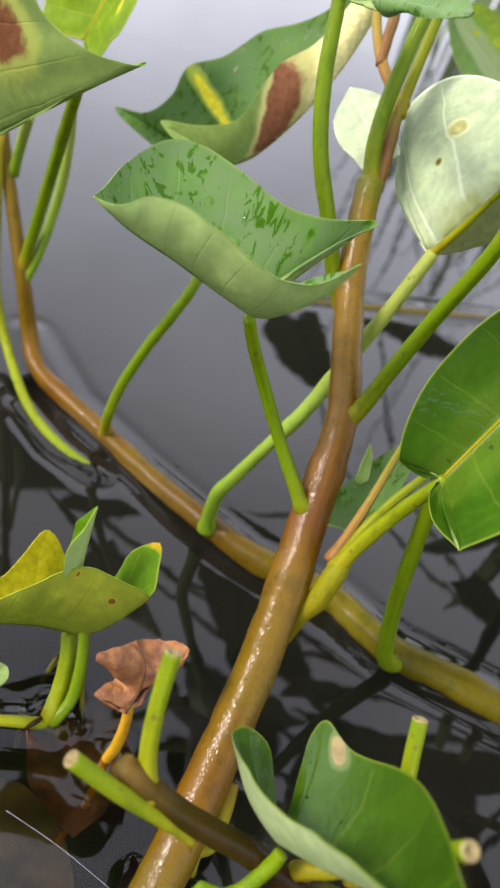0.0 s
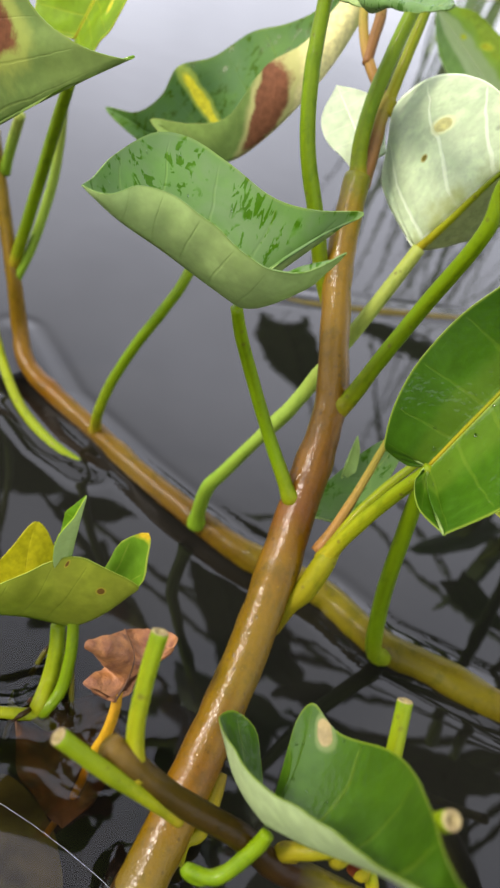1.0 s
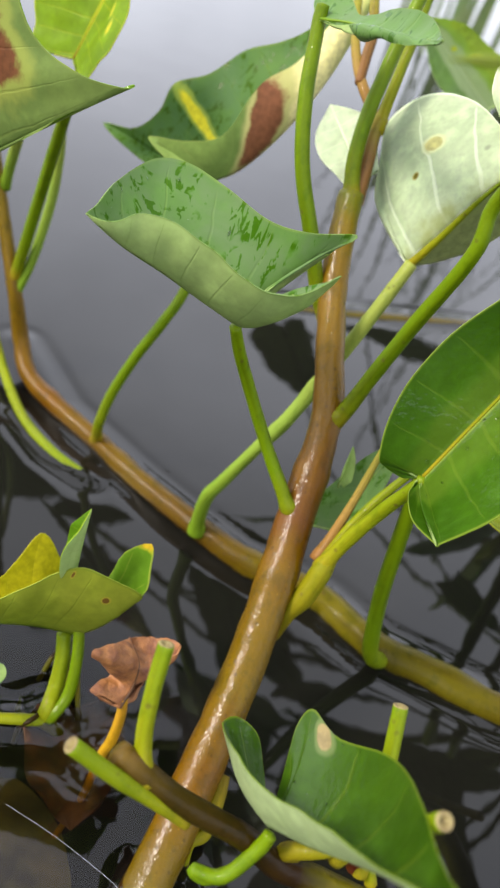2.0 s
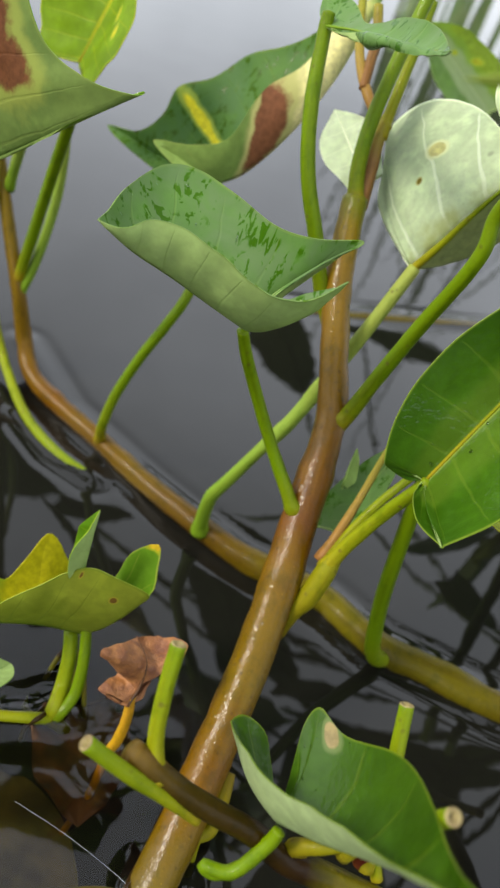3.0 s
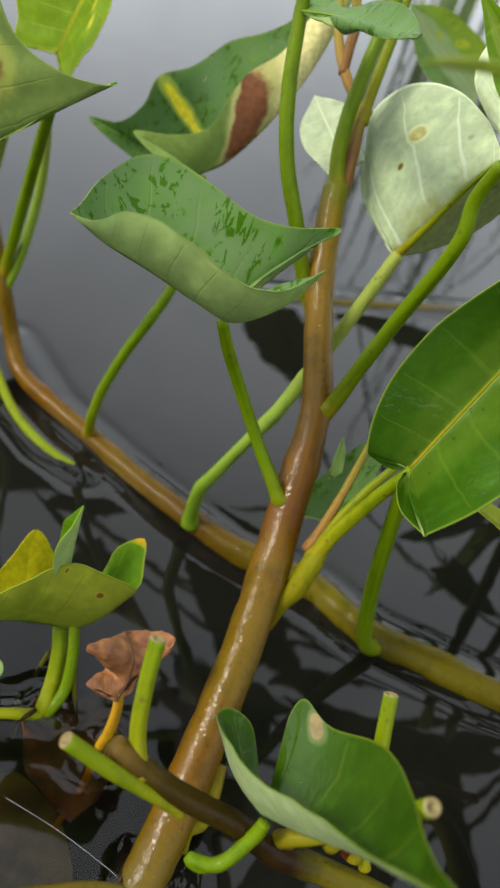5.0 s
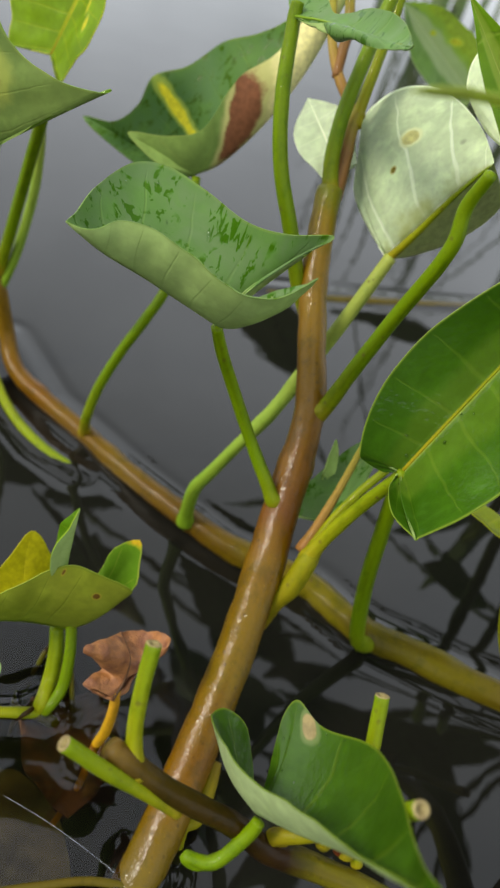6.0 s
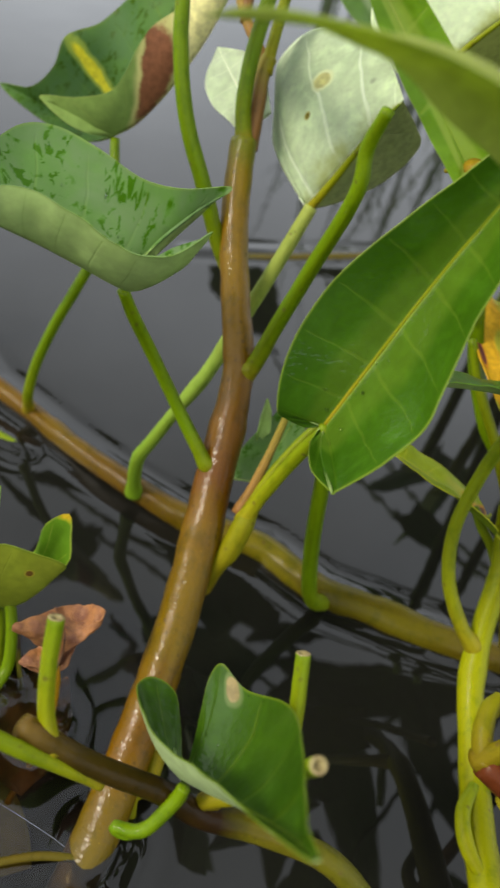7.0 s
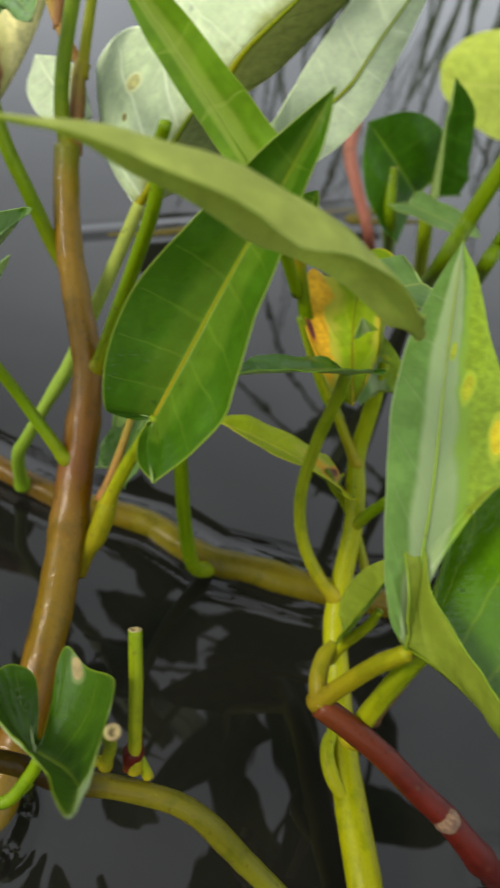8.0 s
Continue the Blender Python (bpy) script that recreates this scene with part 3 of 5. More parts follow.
def at_share(points, f):
    """The point at a share of a smooth line."""
    pts = [Vector(p) for p in points]
    n = len(pts)
    x = min(max(f, 0.0), 1.0) * (n - 1)
    i = min(int(x), n - 2)
    f = x - i
    a, b = pts[i], pts[i + 1]
    p0 = pts[i - 1] if i else a * 2 - b
    p3 = pts[i + 2] if i + 2 < n else b * 2 - a
    return 0.5 * ((2 * a) + (b - p0) * f + (2 * p0 - 5 * a + 4 * b - p3) * f * f + (3 * a - p0 - 3 * b + p3) * f ** 3)


def draped_leaf(name, parent, midrib, left, right, mats, label="", lobes=(3, 3), bulge=(0.1, 0.1), crumple=0.012, seed=0.0, thick=0.00035, rib=None, rib_size=0.0006):
    """A leaf folded or twisted freely: its halves are stretched between the midrib and the two rims, each rim running from the stalk round
    its lobe (which ends at that guide point) to the tip. bulge: how far each half swells to the upper face, in parts of its width."""
    NQ, NU = 58, 12
    verts, q_at, u_at, s_at, index = [], [], [], [], {}
    size = (Vector(midrib[-1]) - Vector(midrib[0])).length
    for half, rim, s in ((0, left, 1), (1, right, -1)):
        n = len(rim) - 1
        for i in range(NQ):
            q = i / (NQ - 1)
            x = q / 0.34 * lobes[half] if q < 0.34 else lobes[half] + (q - 0.34) / 0.66 * (n - lobes[half])
            edge, foot = at_share(rim, x / n), at_share(midrib, max(0.0, (q - 0.34) / 0.66))
            ahead = at_share(rim, min(1.0, (x + 0.1) / n)) - at_share(rim, max(0.0, (x - 0.1) / n))
            over = edge - foot
            up = ahead.cross(over) * s
            up = up.normalized() if up.length > 1e-12 else Vector()
            for k in range(NU):
                u = k / (NU - 1)
                if k == 0:
                    if (i, 0, 0) not in index:
                        index[(i, 0, 0)] = len(verts)
                        verts.append(foot)
                        q_at.append(q), u_at.append(0.0), s_at.append(1.0)
                    index[(i, 0, half)] = index[(i, 0, 0)]
                    continue
                p = foot + over * u
                lift = bulge[half] * over.length * 4 * u * (1 - u)
                lift += crumple * size * noise.noise(p * (3.2 / size) + Vector((seed, s, 0))) * min(1.0, 2 * u)
                lift += 0.45 * crumple * size * noise.noise(p * (9.0 / size) + Vector((s, seed, 4))) * min(1.0, 2 * u)
                lift -= 0.006 * size * abs(math.sin(math.pi * q * 9.0)) * min(1.0, 2 * u) * (1 - 0.6 * u)
                index[(i, k, half)] = len(verts)
                verts.append(p + up * lift * (1.0 if q < 0.97 else (1 - q) / 0.03))
                q_at.append(q), u_at.append(u), s_at.append(float(s))
    ob = part(name, leaf_skin(name, verts, index, NQ, NU, q_at, u_at, s_at, mats, thick), parent, label)
    if rib is not None:
        tube("midrib", ob, [at_share(midrib, 0.92 * k / 7) for k in range(8)], (rib_size, rib_size * 0.2), rib, sides=8, per=4)
    return ob


def bead_mesh():
    """A flat bead of water, of radius 1."""
    bm = bmesh.new()
    bmesh.ops.create_icosphere(bm, subdivisions=2, radius=1.0)
    for v in bm.verts:
        v.co.z = 0.55 * max(v.co.z, -0.3)
    data = bpy.data.meshes.new("water_drop")
    bm.to_mesh(data)
    bm.free()
    data.materials.append(WATER_BEAD)
    data.polygons.foreach_set("use_smooth", [True] * len(data.polygons))
    return data


def drops(ob, count, seed, size=(0.0002, 0.0006), u_range=(0.0, 1.0), q_range=(0.0, 1.0), drawn=1.0):
    """Beads of water lying on a leaf's upper face; drawn: how far they are drawn out downhill."""
    rng = random.Random(seed)
    data = ob.data
    us, qs = data.attributes["u"].data, data.attributes["q"].data
    spots = [p for p in data.polygons if p.material_index == 0 and u_range[0] < us[p.vertices[0]].value < u_range[1] and q_range[0] < qs[p.vertices[0]].value < q_range[1]]
    inverse = ob.matrix_world.inverted()
    for p in rng.sample(spots, min(count, len(spots))):
        r = rng.uniform(*size) * rng.uniform(0.6, 1.0)
        up = p.normal
        down = Vector((0, 0, -1)) - up * up.dot(Vector((0, 0, -1)))
        down = down.normalized() if down.length > 1e-6 else up.orthogonal()
        turn = Matrix((down, up.cross(down), up)).transposed()
        bead_ob = new("water_drop", BEAD)
        bead_ob.parent = ob
        bead_ob.matrix_parent_inverse = inverse
        bead_ob.matrix_basis = Matrix.LocRotScale(p.center + up * r * 0.1, turn.to_quaternion(), (r * rng.uniform(1.0, drawn), r, r))


bead = Nodes("water_bead", 0.03)
bead.colour((0.95, 0.97, 0.97))
bead.bsdf.inputs["Transmission Weight"].default_value = 1.0
bead.bsdf.inputs["IOR"].default_value = 1.33
WATER_BEAD = bead.mat
BEAD = bead_mesh()

# ---------------------------------------------------------------- water and bottom


# where stems stand in or lie on the water: x, y and half their width
WATERLINES = [
    [(-0.1268, 0.3343, .0040), (-0.0898, 0.2937, .0046), (-0.0643, 0.2794, .0046), (-0.0374, 0.2634, .0047), (-0.0123, 0.2509, .0049), (0.0161, 0.2386, .0052), (0.0556, 0.2317, .0060), (0.0837, 0.2159, .0064), (0.1053, 0.2128, .0068), (0.1273, 0.2082, .0068), (0.1510, 0.2057, .0064)],
    [(-0.1026, 0.2799, .0024), (-0.0787, 0.2612, .0024), (-0.0582, 0.2535, .0022)],
    [(0.0204, 0.0987, .0070), (0.0189, 0.0907, .0070)],
    [(-0.0424, 0.1318, .0018), (-0.0342, 0.1344, .0022), (-0.0288, 0.1384, .0040), (-0.0265, 0.1376, .0036)],
    [(-0.0072, 0.1313, .0022), (-0.0072, 0.1303, .0022)],
    [(0.1938, 0.0925, .0050), (0.1964, 0.0901, .0050)],
    [(-0.0258, 0.4736, .0035), (0.0704, 0.5244, .0045), (0.1985, 0.5991, .0045)],
]


def pond():
    m = Nodes("pond_water")
    ripple = m.noise(30, 3, m.place((1, 0.6, 1)))
    small = m.noise(9, 2)
    far = m.noise(1.4, 2)
    bump = m.n.new("ShaderNodeBump")
    bump.inputs["Strength"].default_value = 0.075
    bump.inputs["Distance"].default_value = 0.004
    m.l.new(m.math("ADD", m.math("MULTIPLY", ripple, 0.5), m.math("ADD", m.math("MULTIPLY", small, 1.3), m.math("MULTIPLY", far, 6.0))), bump.inputs["Height"])
    clear = m.n.new("ShaderNodeBsdfTransparent")
    clear.inputs[0].default_value = (0.80, 0.67, 0.40, 1)
    murk = m.n.new("ShaderNodeBsdfDiffuse")
    murk.inputs["Color"].default_value = (0.006, 0.0058, 0.0045, 1)
    body = m.n.new("ShaderNodeMixShader")
    m.l.new(m.math("MULTIPLY", m.attr("shallow"), 0.88), body.inputs[0])
    m.l.new(murk.outputs[0], body.inputs[1])
    m.l.new(clear.outputs[0], body.inputs[2])
    gloss = m.n.new("ShaderNodeBsdfGlossy")
    gloss.inputs["Roughness"].default_value = 0.025
    m.l.new(bump.outputs[0], gloss.inputs["Normal"])
    fr = m.n.new("ShaderNodeFresnel")
    fr.inputs["IOR"].default_value = 1.43
    m.l.new(bump.outputs[0], fr.inputs["Normal"])
    both = m.n.new("ShaderNodeMixShader")
    m.l.new(fr.outputs[0], both.inputs[0])
    m.l.new(body.outputs[0], both.inputs[1])
    m.l.new(gloss.outputs[0], both.inputs[2])
    m.l.new(both.outputs[0], m.n["Material Output"].inputs[0])
    # a fine sheet near the plants, drawn up against the stems, and a plain one out to the horizon
    nx, ny, step, x0, y0 = 241, 281, 0.0021, -0.17, 0.03
    gx, gy = np.meshgrid(x0 + step * np.arange(nx), y0 + step * np.arange(ny), indexing="ij")
    near = np.full(gx.shape, 1.0)
    for wet in WATERLINES:
        for (ax, ay, ar), (bx, by, br) in zip(wet, wet[1:]):
            dx, dy = bx - ax, by - ay
            f = np.clip(((gx - ax) * dx + (gy - ay) * dy) / max(dx * dx + dy * dy, 1e-9), 0, 1)
            near = np.minimum(near, np.hypot(gx - ax - f * dx, gy - ay - f * dy) - (ar + (br - ar) * f))
    rise = 0.0016 * np.exp(-np.maximum(near, 0) / 0.0024) - 0.0004 * np.exp(-((np.maximum(near, 0) - 0.008) / 0.003) ** 2)
    edge = np.minimum(np.minimum(gx - x0, x0 + step * (nx - 1) - gx), np.minimum(gy - y0, y0 + step * (ny - 1) - gy))
    rise *= np.clip(edge / 0.02, 0, 1)
    verts = [(float(x), float(y), float(z)) for x, y, z in zip(gx.ravel(), gy.ravel(), rise.ravel())]
    faces = [(i * ny + k, (i + 1) * ny + k, (i + 1) * ny + k + 1, i * ny + k + 1) for i in range(nx - 1) for k in range(ny - 1)]
    x1, y1, far_off = x0 + step * (nx - 1), y0 + step * (ny - 1), 300.0
    b = len(verts)
    verts += [(x0, y0, 0), (x1, y0, 0), (x1, y1, 0), (x0, y1, 0), (-far_off, -far_off, 0), (far_off, -far_off, 0), (far_off, far_off, 0), (-far_off, far_off, 0)]
    faces += [(b + 4, b + 5, b + 1, b), (b + 5, b + 6, b + 2, b + 1), (b + 6, b + 7, b + 3, b + 2), (b + 7, b + 4, b, b + 3)]
    shallow = [min(1.0, max(0.0, 2.2 * (1 - math.hypot((v[0] + 0.035) / 0.085, (v[1] - 0.115) / 0.075)))) for v in verts]
    data = mesh_from("water", verts, faces, [0] * len(faces), [m.mat], (("shallow", shallow),))
    tagged(new("water", data), "dark still pond water mirroring a grey sky", "water", kind="structure")
    mud = Nodes("pond_mud", 0.9)
    f = mud.noise(12, 5)
    mud.colour(mud.mix(mud.step(f, 0.35, 0.7), (0.006, 0.0055, 0.004), (0.012, 0.011, 0.007)))
    mud.bump(f, 0.1, 0.01)
    bm = bmesh.new()
    bmesh.ops.create_grid(bm, x_segments=2, y_segments=2, size=300)
    data = bpy.data.meshes.new("ground")
    bm.to_mesh(data)
    bm.free()
    data.materials.append(mud.mat)
    bed = tagged(new("ground", data), "dark brown mud at the bottom of the pond", "ground", kind="structure")
    bed.location = (0, 0, -0.16)


pond()


def unseen_bank():
    """An unseen bank with rough growth, added behind the eye to hold back skylight from there."""
    m = Nodes("unseen_bank_growth", 0.9)
    f = m.noise(9, 5)
    m.colour(m.mix(m.step(f, 0.35, 0.68), (0.05, 0.06, 0.02), (0.14, 0.15, 0.06)))
    m.bump(f, 1.0, 0.05)
    nx, ny = 61, 25
    verts, faces = [], []
    for i in range(nx):
        for k in range(ny):
            x, s = -6 + 12 * i / (nx - 1), k / (ny - 1)
            high = -0.2 + 0.7 * s ** 0.8 + 0.25 * noise.noise(Vector((x * 1.3, s * 4, 0)))
            verts.append((x, -0.55 - 2.4 * s - 0.06 * x * x * 0.2 + 0.15 * noise.noise(Vector((x * 2, s * 5, 3))), high))
    for i in range(nx - 1):
        for k in range(ny - 1):
            faces.append((i * ny + k, i * ny + k + 1, (i + 1) * ny + k + 1, (i + 1) * ny + k))
    data = mesh_from("bank", verts, faces, [0] * len(faces), [m.mat])
    tagged(new("bank", data), "unseen low bank with dull green growth, added to dim the sky behind the eye", "bank", kind="structure")


unseen_bank()

# ---------------------------------------------------------------- the plant in the middle
mid = thing("water_spinach", (0.0215, 0.1086, 0), "water spinach vine with a leaning brown-green stem and arrow leaves", "aquatic plant")

tube("main_stem", mid, [(0.0085, 0.0536, -0.0287), (0.0158, 0.0847, -0.0107), (0.0205, 0.1072, 0.0044), (0.0241, 0.1349, 0.0191), (0.0263, 0.157, 0.0359), (0.0266, 0.1771, 0.055), (0.0261, 0.1953, 0.0716), (0.0258, 0.2085, 0.0858), (0.0242, 0.2194, 0.0977), (0.0183, 0.231, 0.1122), (0.0117, 0.2447, 0.1287), (0.0083, 0.2569, 0.1431), (0.0065, 0.2656, 0.1538)],
     [.0073, .0072, .0071, .0069, .0067, .0065, .0063, .0056, .0054, .0049, .0048, .0046, .0040], MAIN_SKIN, "thick leaning stem, ochre below and red-brown above", sides=20, per=8,
     nodes=[(.54, .08, .006), (.66, .10, .006), (1.0, .12, .006)], wobble=.08)
# the runner that floats on the water behind the main stem
tube("runner", mid, [(-0.1519, 0.3359, 0.0958), (-0.1465, 0.3315, 0.0834), (-0.1372, 0.3239, 0.0634), (-0.126, 0.3145, 0.0411), (-0.1182, 0.3116, 0.016), (-0.1078, 0.3005, 0.006), (-0.0883, 0.2887, 0.004), (-0.0634, 0.2759, 0.003), (-0.0368, 0.2589, 0.004), (-0.012, 0.2455, 0.005), (0.0158, 0.2346, 0.004), (0.0363, 0.2316, 0.004), (0.0547, 0.2277, 0.004), (0.0676, 0.2208, 0.003), (0.0826, 0.2131, 0.003), (0.1044, 0.211, 0.002), (0.1262, 0.2065, 0.002), (0.1497, 0.204, 0.002), (0.1883, 0.2028, 0.001)],
     [.0026, .0028, .0031, .0034, .0040, .0043, .0044, .0045, .0047, .0051, .0054, .0056, .0060, .0061, .0063, .0065, .0065, .0062, .006], RUNNER_SKIN, "runner lying on the water, orange-brown to olive", sides=18, per=8,
     nodes=[(.30, .12, .006), (.42, .10, .006), (.60, .12, .006), (.82, .14, .007)], wobble=.10, seed=2.0)
# side shoot on the main stem with the stalks of the big leaf
tube("side_shoot", mid, [(0.032, 0.1712, 0.0373), (0.0337, 0.1737, 0.0472), (0.0371, 0.1758, 0.055), (0.039, 0.1794, 0.0631), (0.0401, 0.1822, 0.0692)], [.0030, .0036, .0038, .0036, .0028], OLIVE_SKIN, "swollen yellow-green side shoot", sides=14, per=6, seed=5)
tube("petiole", mid, [(0.0392, 0.181, 0.0659), (0.0424, 0.1818, 0.0778), (0.0473, 0.1806, 0.0945), (0.0509, 0.1772, 0.1082), (0.0524, 0.1758, 0.1144)], [.00249, .00232, .00215, .00206, .00189], LIME_SKIN, "yellow-green leaf stalk", groove=.25)
tube("petiole", mid, [(0.0393, 0.1839, 0.0657), (0.0424, 0.1895, 0.0755), (0.0477, 0.1948, 0.0868), (0.0535, 0.1991, 0.0965), (0.059, 0.2033, 0.1046)], [.00172, .00155, .00146, .00138, .00129], LIME_SKIN, "thin yellow-green leaf stalk")
tube("petiole", mid, [(0.0374, 0.1858, 0.0649), (0.04, 0.1922, 0.075), (0.0424, 0.1991, 0.0866), (0.044, 0.2046, 0.0963), (0.0452, 0.2081, 0.1026)], [.00206, .00163, .00129, .00112, .00103], ROSE_SKIN, "thin rosy young stalk")
# stalk rising in a curve from the runner behind the big leaf
tube("petiole", mid, [(0.0873, 0.2161, 0), (0.0804, 0.2059, 0.005), (0.0738, 0.2011, 0.0154), (0.0676, 0.2024, 0.0404), (0.063, 0.202, 0.0681), (0.0596, 0.2004, 0.0891), (0.0567, 0.201, 0.1064)], [.00361, .00344, .0031, .00292, .00284, .00267, .00224], GREEN_SKIN, "bright green stalk curving up from the runner")
big = draped_leaf("leaf", mid, [(0.0518, 0.1764, 0.1137), (0.0594, 0.1813, 0.1375), (0.0681, 0.1854, 0.1654), (0.0762, 0.1859, 0.1907), (0.0832, 0.1854, 0.2164)],
            [(0.0518, 0.1764, 0.1137), (0.0464, 0.1755, 0.113), (0.0405, 0.1735, 0.1159), (0.0368, 0.1717, 0.1205), (0.036, 0.1768, 0.1351), (0.0415, 0.1812, 0.1554), (0.053, 0.183, 0.1754), (0.0622, 0.1828, 0.1884), (0.0733, 0.184, 0.2045), (0.0832, 0.1854, 0.2164)],
            [(0.0518, 0.1764, 0.1137), (0.0486, 0.1689, 0.1136), (0.0494, 0.1556, 0.1155), (0.0548, 0.1458, 0.1182), (0.0557, 0.1459, 0.1187), (0.0634, 0.1476, 0.1297), (0.0697, 0.1513, 0.1405), (0.0712, 0.1562, 0.1504), (0.0742, 0.164, 0.1652), (0.0776, 0.169, 0.1771), (0.0804, 0.176, 0.194), (0.0824, 0.1795, 0.2039), (0.0832, 0.1854, 0.2164)],
            (BROAD_TOP, GREEN_UNDER), "broad green arrow leaf with beads of water", lobes=(3, 4), bulge=(-0.05, -0.05), seed=1, rib=LIME_SKIN, rib_size=.0007)
# dark young leaf behind the stalks
leaf("leaf", mid, (0.04, 0.2042, 0.061), (0.0527, 0.2226, 0.0953), (-0.5262, -0.5077, 0.6821), (BLOOM_TOP, GREEN_UNDER), "small dull green leaf behind the stalks", width=.26, back=.1, out=.2, fold=(15, 15), seed=2)
leaf("leaf", mid, (0.037, 0.2094, 0.0778), (0.0367, 0.2142, 0.0908), (0.4146, -0.4703, 0.7791), (GREEN_UNDER, GREEN_UNDER), "small pale folded young leaf", width=.28, back=.05, out=.15, fold=(50, 20), seed=3)
# folded leaf at the middle
tube("petiole", mid, [(0.0254, 0.1952, 0.0728), (0.0228, 0.1925, 0.0737), (0.0183, 0.1934, 0.079), (0.0073, 0.197, 0.0929), (-0.0023, 0.1964, 0.1087), (-0.0088, 0.1924, 0.1224), (-0.0123, 0.189, 0.1321)], [.00327, .00292, .00232, .00206, .00198, .00189, .00172], GREEN_SKIN, "green stalk of the folded leaf")
trough = draped_leaf("leaf", mid, [(-0.0124, 0.188, 0.1333), (-0.0225, 0.1841, 0.1386), (-0.0335, 0.1782, 0.1455), (-0.0446, 0.1721, 0.152), (-0.0537, 0.1693, 0.158)],
            [(-0.0124, 0.188, 0.1333), (-0.0026, 0.1821, 0.1448), (0.0047, 0.1781, 0.1547), (0.0095, 0.1764, 0.1626), (0.0035, 0.1722, 0.1577), (-0.0036, 0.1703, 0.155), (-0.0121, 0.1703, 0.1556), (-0.0218, 0.172, 0.1591), (-0.0326, 0.173, 0.162), (-0.0412, 0.1719, 0.1618), (-0.047, 0.169, 0.1587), (-0.0537, 0.1693, 0.158)],
            [(-0.0124, 0.188, 0.1333), (-0.0074, 0.1919, 0.1445), (0.0028, 0.1948, 0.157), (0.0107, 0.1953, 0.1663), (-0.0011, 0.1953, 0.1627), (-0.0132, 0.199, 0.1606), (-0.0277, 0.205, 0.1631), (-0.0396, 0.2066, 0.165), (-0.0483, 0.2024, 0.1642), (-0.0532, 0.1896, 0.1602), (-0.0533, 0.1757, 0.1582), (-0.0537, 0.1693, 0.158)],
            (BLOOM_TOP, GREEN_UNDER), "arrow leaf folded like a trough, wet and waxy", lobes=(5, 4), bulge=(-0.10, -0.10), seed=4)
# stalk to the pale leaf, from the runner
tube("petiole", mid, [(-0.0046, 0.2379, 0.008), (-0.0052, 0.2369, 0.013), (-0.005, 0.2335, 0.0301), (-0.0009, 0.2333, 0.0415), (0.006, 0.2342, 0.0592), (0.011, 0.2358, 0.0708), (0.0149, 0.2377, 0.0804), (0.0238, 0.2447, 0.108), (0.0294, 0.2506, 0.1256), (0.0342, 0.2566, 0.1416)], [.00318, .00292, .00284, .00258, .00241, .00292, .00275, .00258, .00249, .00232], PALE_SKIN, "pale green stalk with a swollen joint", nodes=[(.62, .14, .004)])
draped_leaf("leaf", mid, [(0.0336, 0.2566, 0.1404), (0.0388, 0.2541, 0.1534), (0.0438, 0.2514, 0.1677), (0.0488, 0.2492, 0.1795), (0.051, 0.2478, 0.1842)],
            [(0.0336, 0.2566, 0.1404), (0.0252, 0.2684, 0.1431), (0.0159, 0.284, 0.1485), (0.013, 0.294, 0.1588), (0.0099, 0.2998, 0.1702), (0.0148, 0.3013, 0.1801), (0.0231, 0.2966, 0.1875), (0.0343, 0.2858, 0.191), (0.0445, 0.268, 0.1892), (0.0489, 0.2549, 0.1863), (0.051, 0.2478, 0.1842)],
            [(0.0336, 0.2566, 0.1404), (0.0421, 0.2622, 0.1478), (0.0553, 0.2656, 0.1528), (0.0632, 0.2663, 0.1667), (0.0591, 0.2601, 0.1745), (0.051, 0.2478, 0.1842)],
            (PALE_UNDER, DARK_TOP), "whitish green underside of a broad arrow leaf", lobes=(3, 2), bulge=(0.08, 0.05), seed=5, rib=LIME_SKIN, rib_size=.0016)
leaf("leaf", mid, (0.0085, 0.2776, 0.1562), (-0.0115, 0.2969, 0.1715), (0.1656, 0.8756, -0.4538), (DARK_TOP, PLAIN_PALE), "small whitish underside of a leaf behind the stem", width=.34, back=.0, out=.2, shoulder=.4, taper=1.1, fold=(-6, -10), seed=35, smooth=6)
# stalk that ends cut, beside the pale leaf
tube("petiole", mid, [(0.0261, 0.2164, 0.0928), (0.0277, 0.2164, 0.0978), (0.0295, 0.2165, 0.1021), (0.0326, 0.2165, 0.117), (0.0375, 0.2157, 0.1392), (0.0428, 0.2095, 0.1675), (0.042, 0.2102, 0.1805), (0.0437, 0.2076, 0.1916)], [.00344, .00344, .00284, .00249, .00241, .00224, .00206, .00181], GREEN_SKIN, "green stalk rising from a joint of the main stem")
# stalks and stems above the fork
tube("petiole", mid, [(0.0068, 0.2652, 0.1532), (0.0037, 0.2702, 0.1623), (0.0024, 0.2768, 0.1751), (0.0031, 0.2845, 0.1903), (0.0044, 0.2906, 0.2034), (0.0059, 0.2967, 0.2164)], [.00267, .00267, .00258, .00249, .00241, .00224], GREEN_SKIN, "upright green leaf stalk")
tube("stem", mid, [(0.0086, 0.2661, 0.1511), (0.0079, 0.2746, 0.1607), (0.0067, 0.2835, 0.1708), (0.0075, 0.2873, 0.175)], [.0032, .0028, .0026, .0024], BRONZE_SKIN, "bronze upper stem", nodes=[(1.0, .15, .004)])
tube("petiole", mid, [(0.0074, 0.2851, 0.1726), (0.0076, 0.2906, 0.1818), (0.008, 0.2963, 0.1927), (0.0083, 0.3007, 0.2018), (0.0083, 0.3068, 0.2131)], [.00206, .00198, .00189, .00181, .00172], LIME_SKIN, "olive leaf stalk")
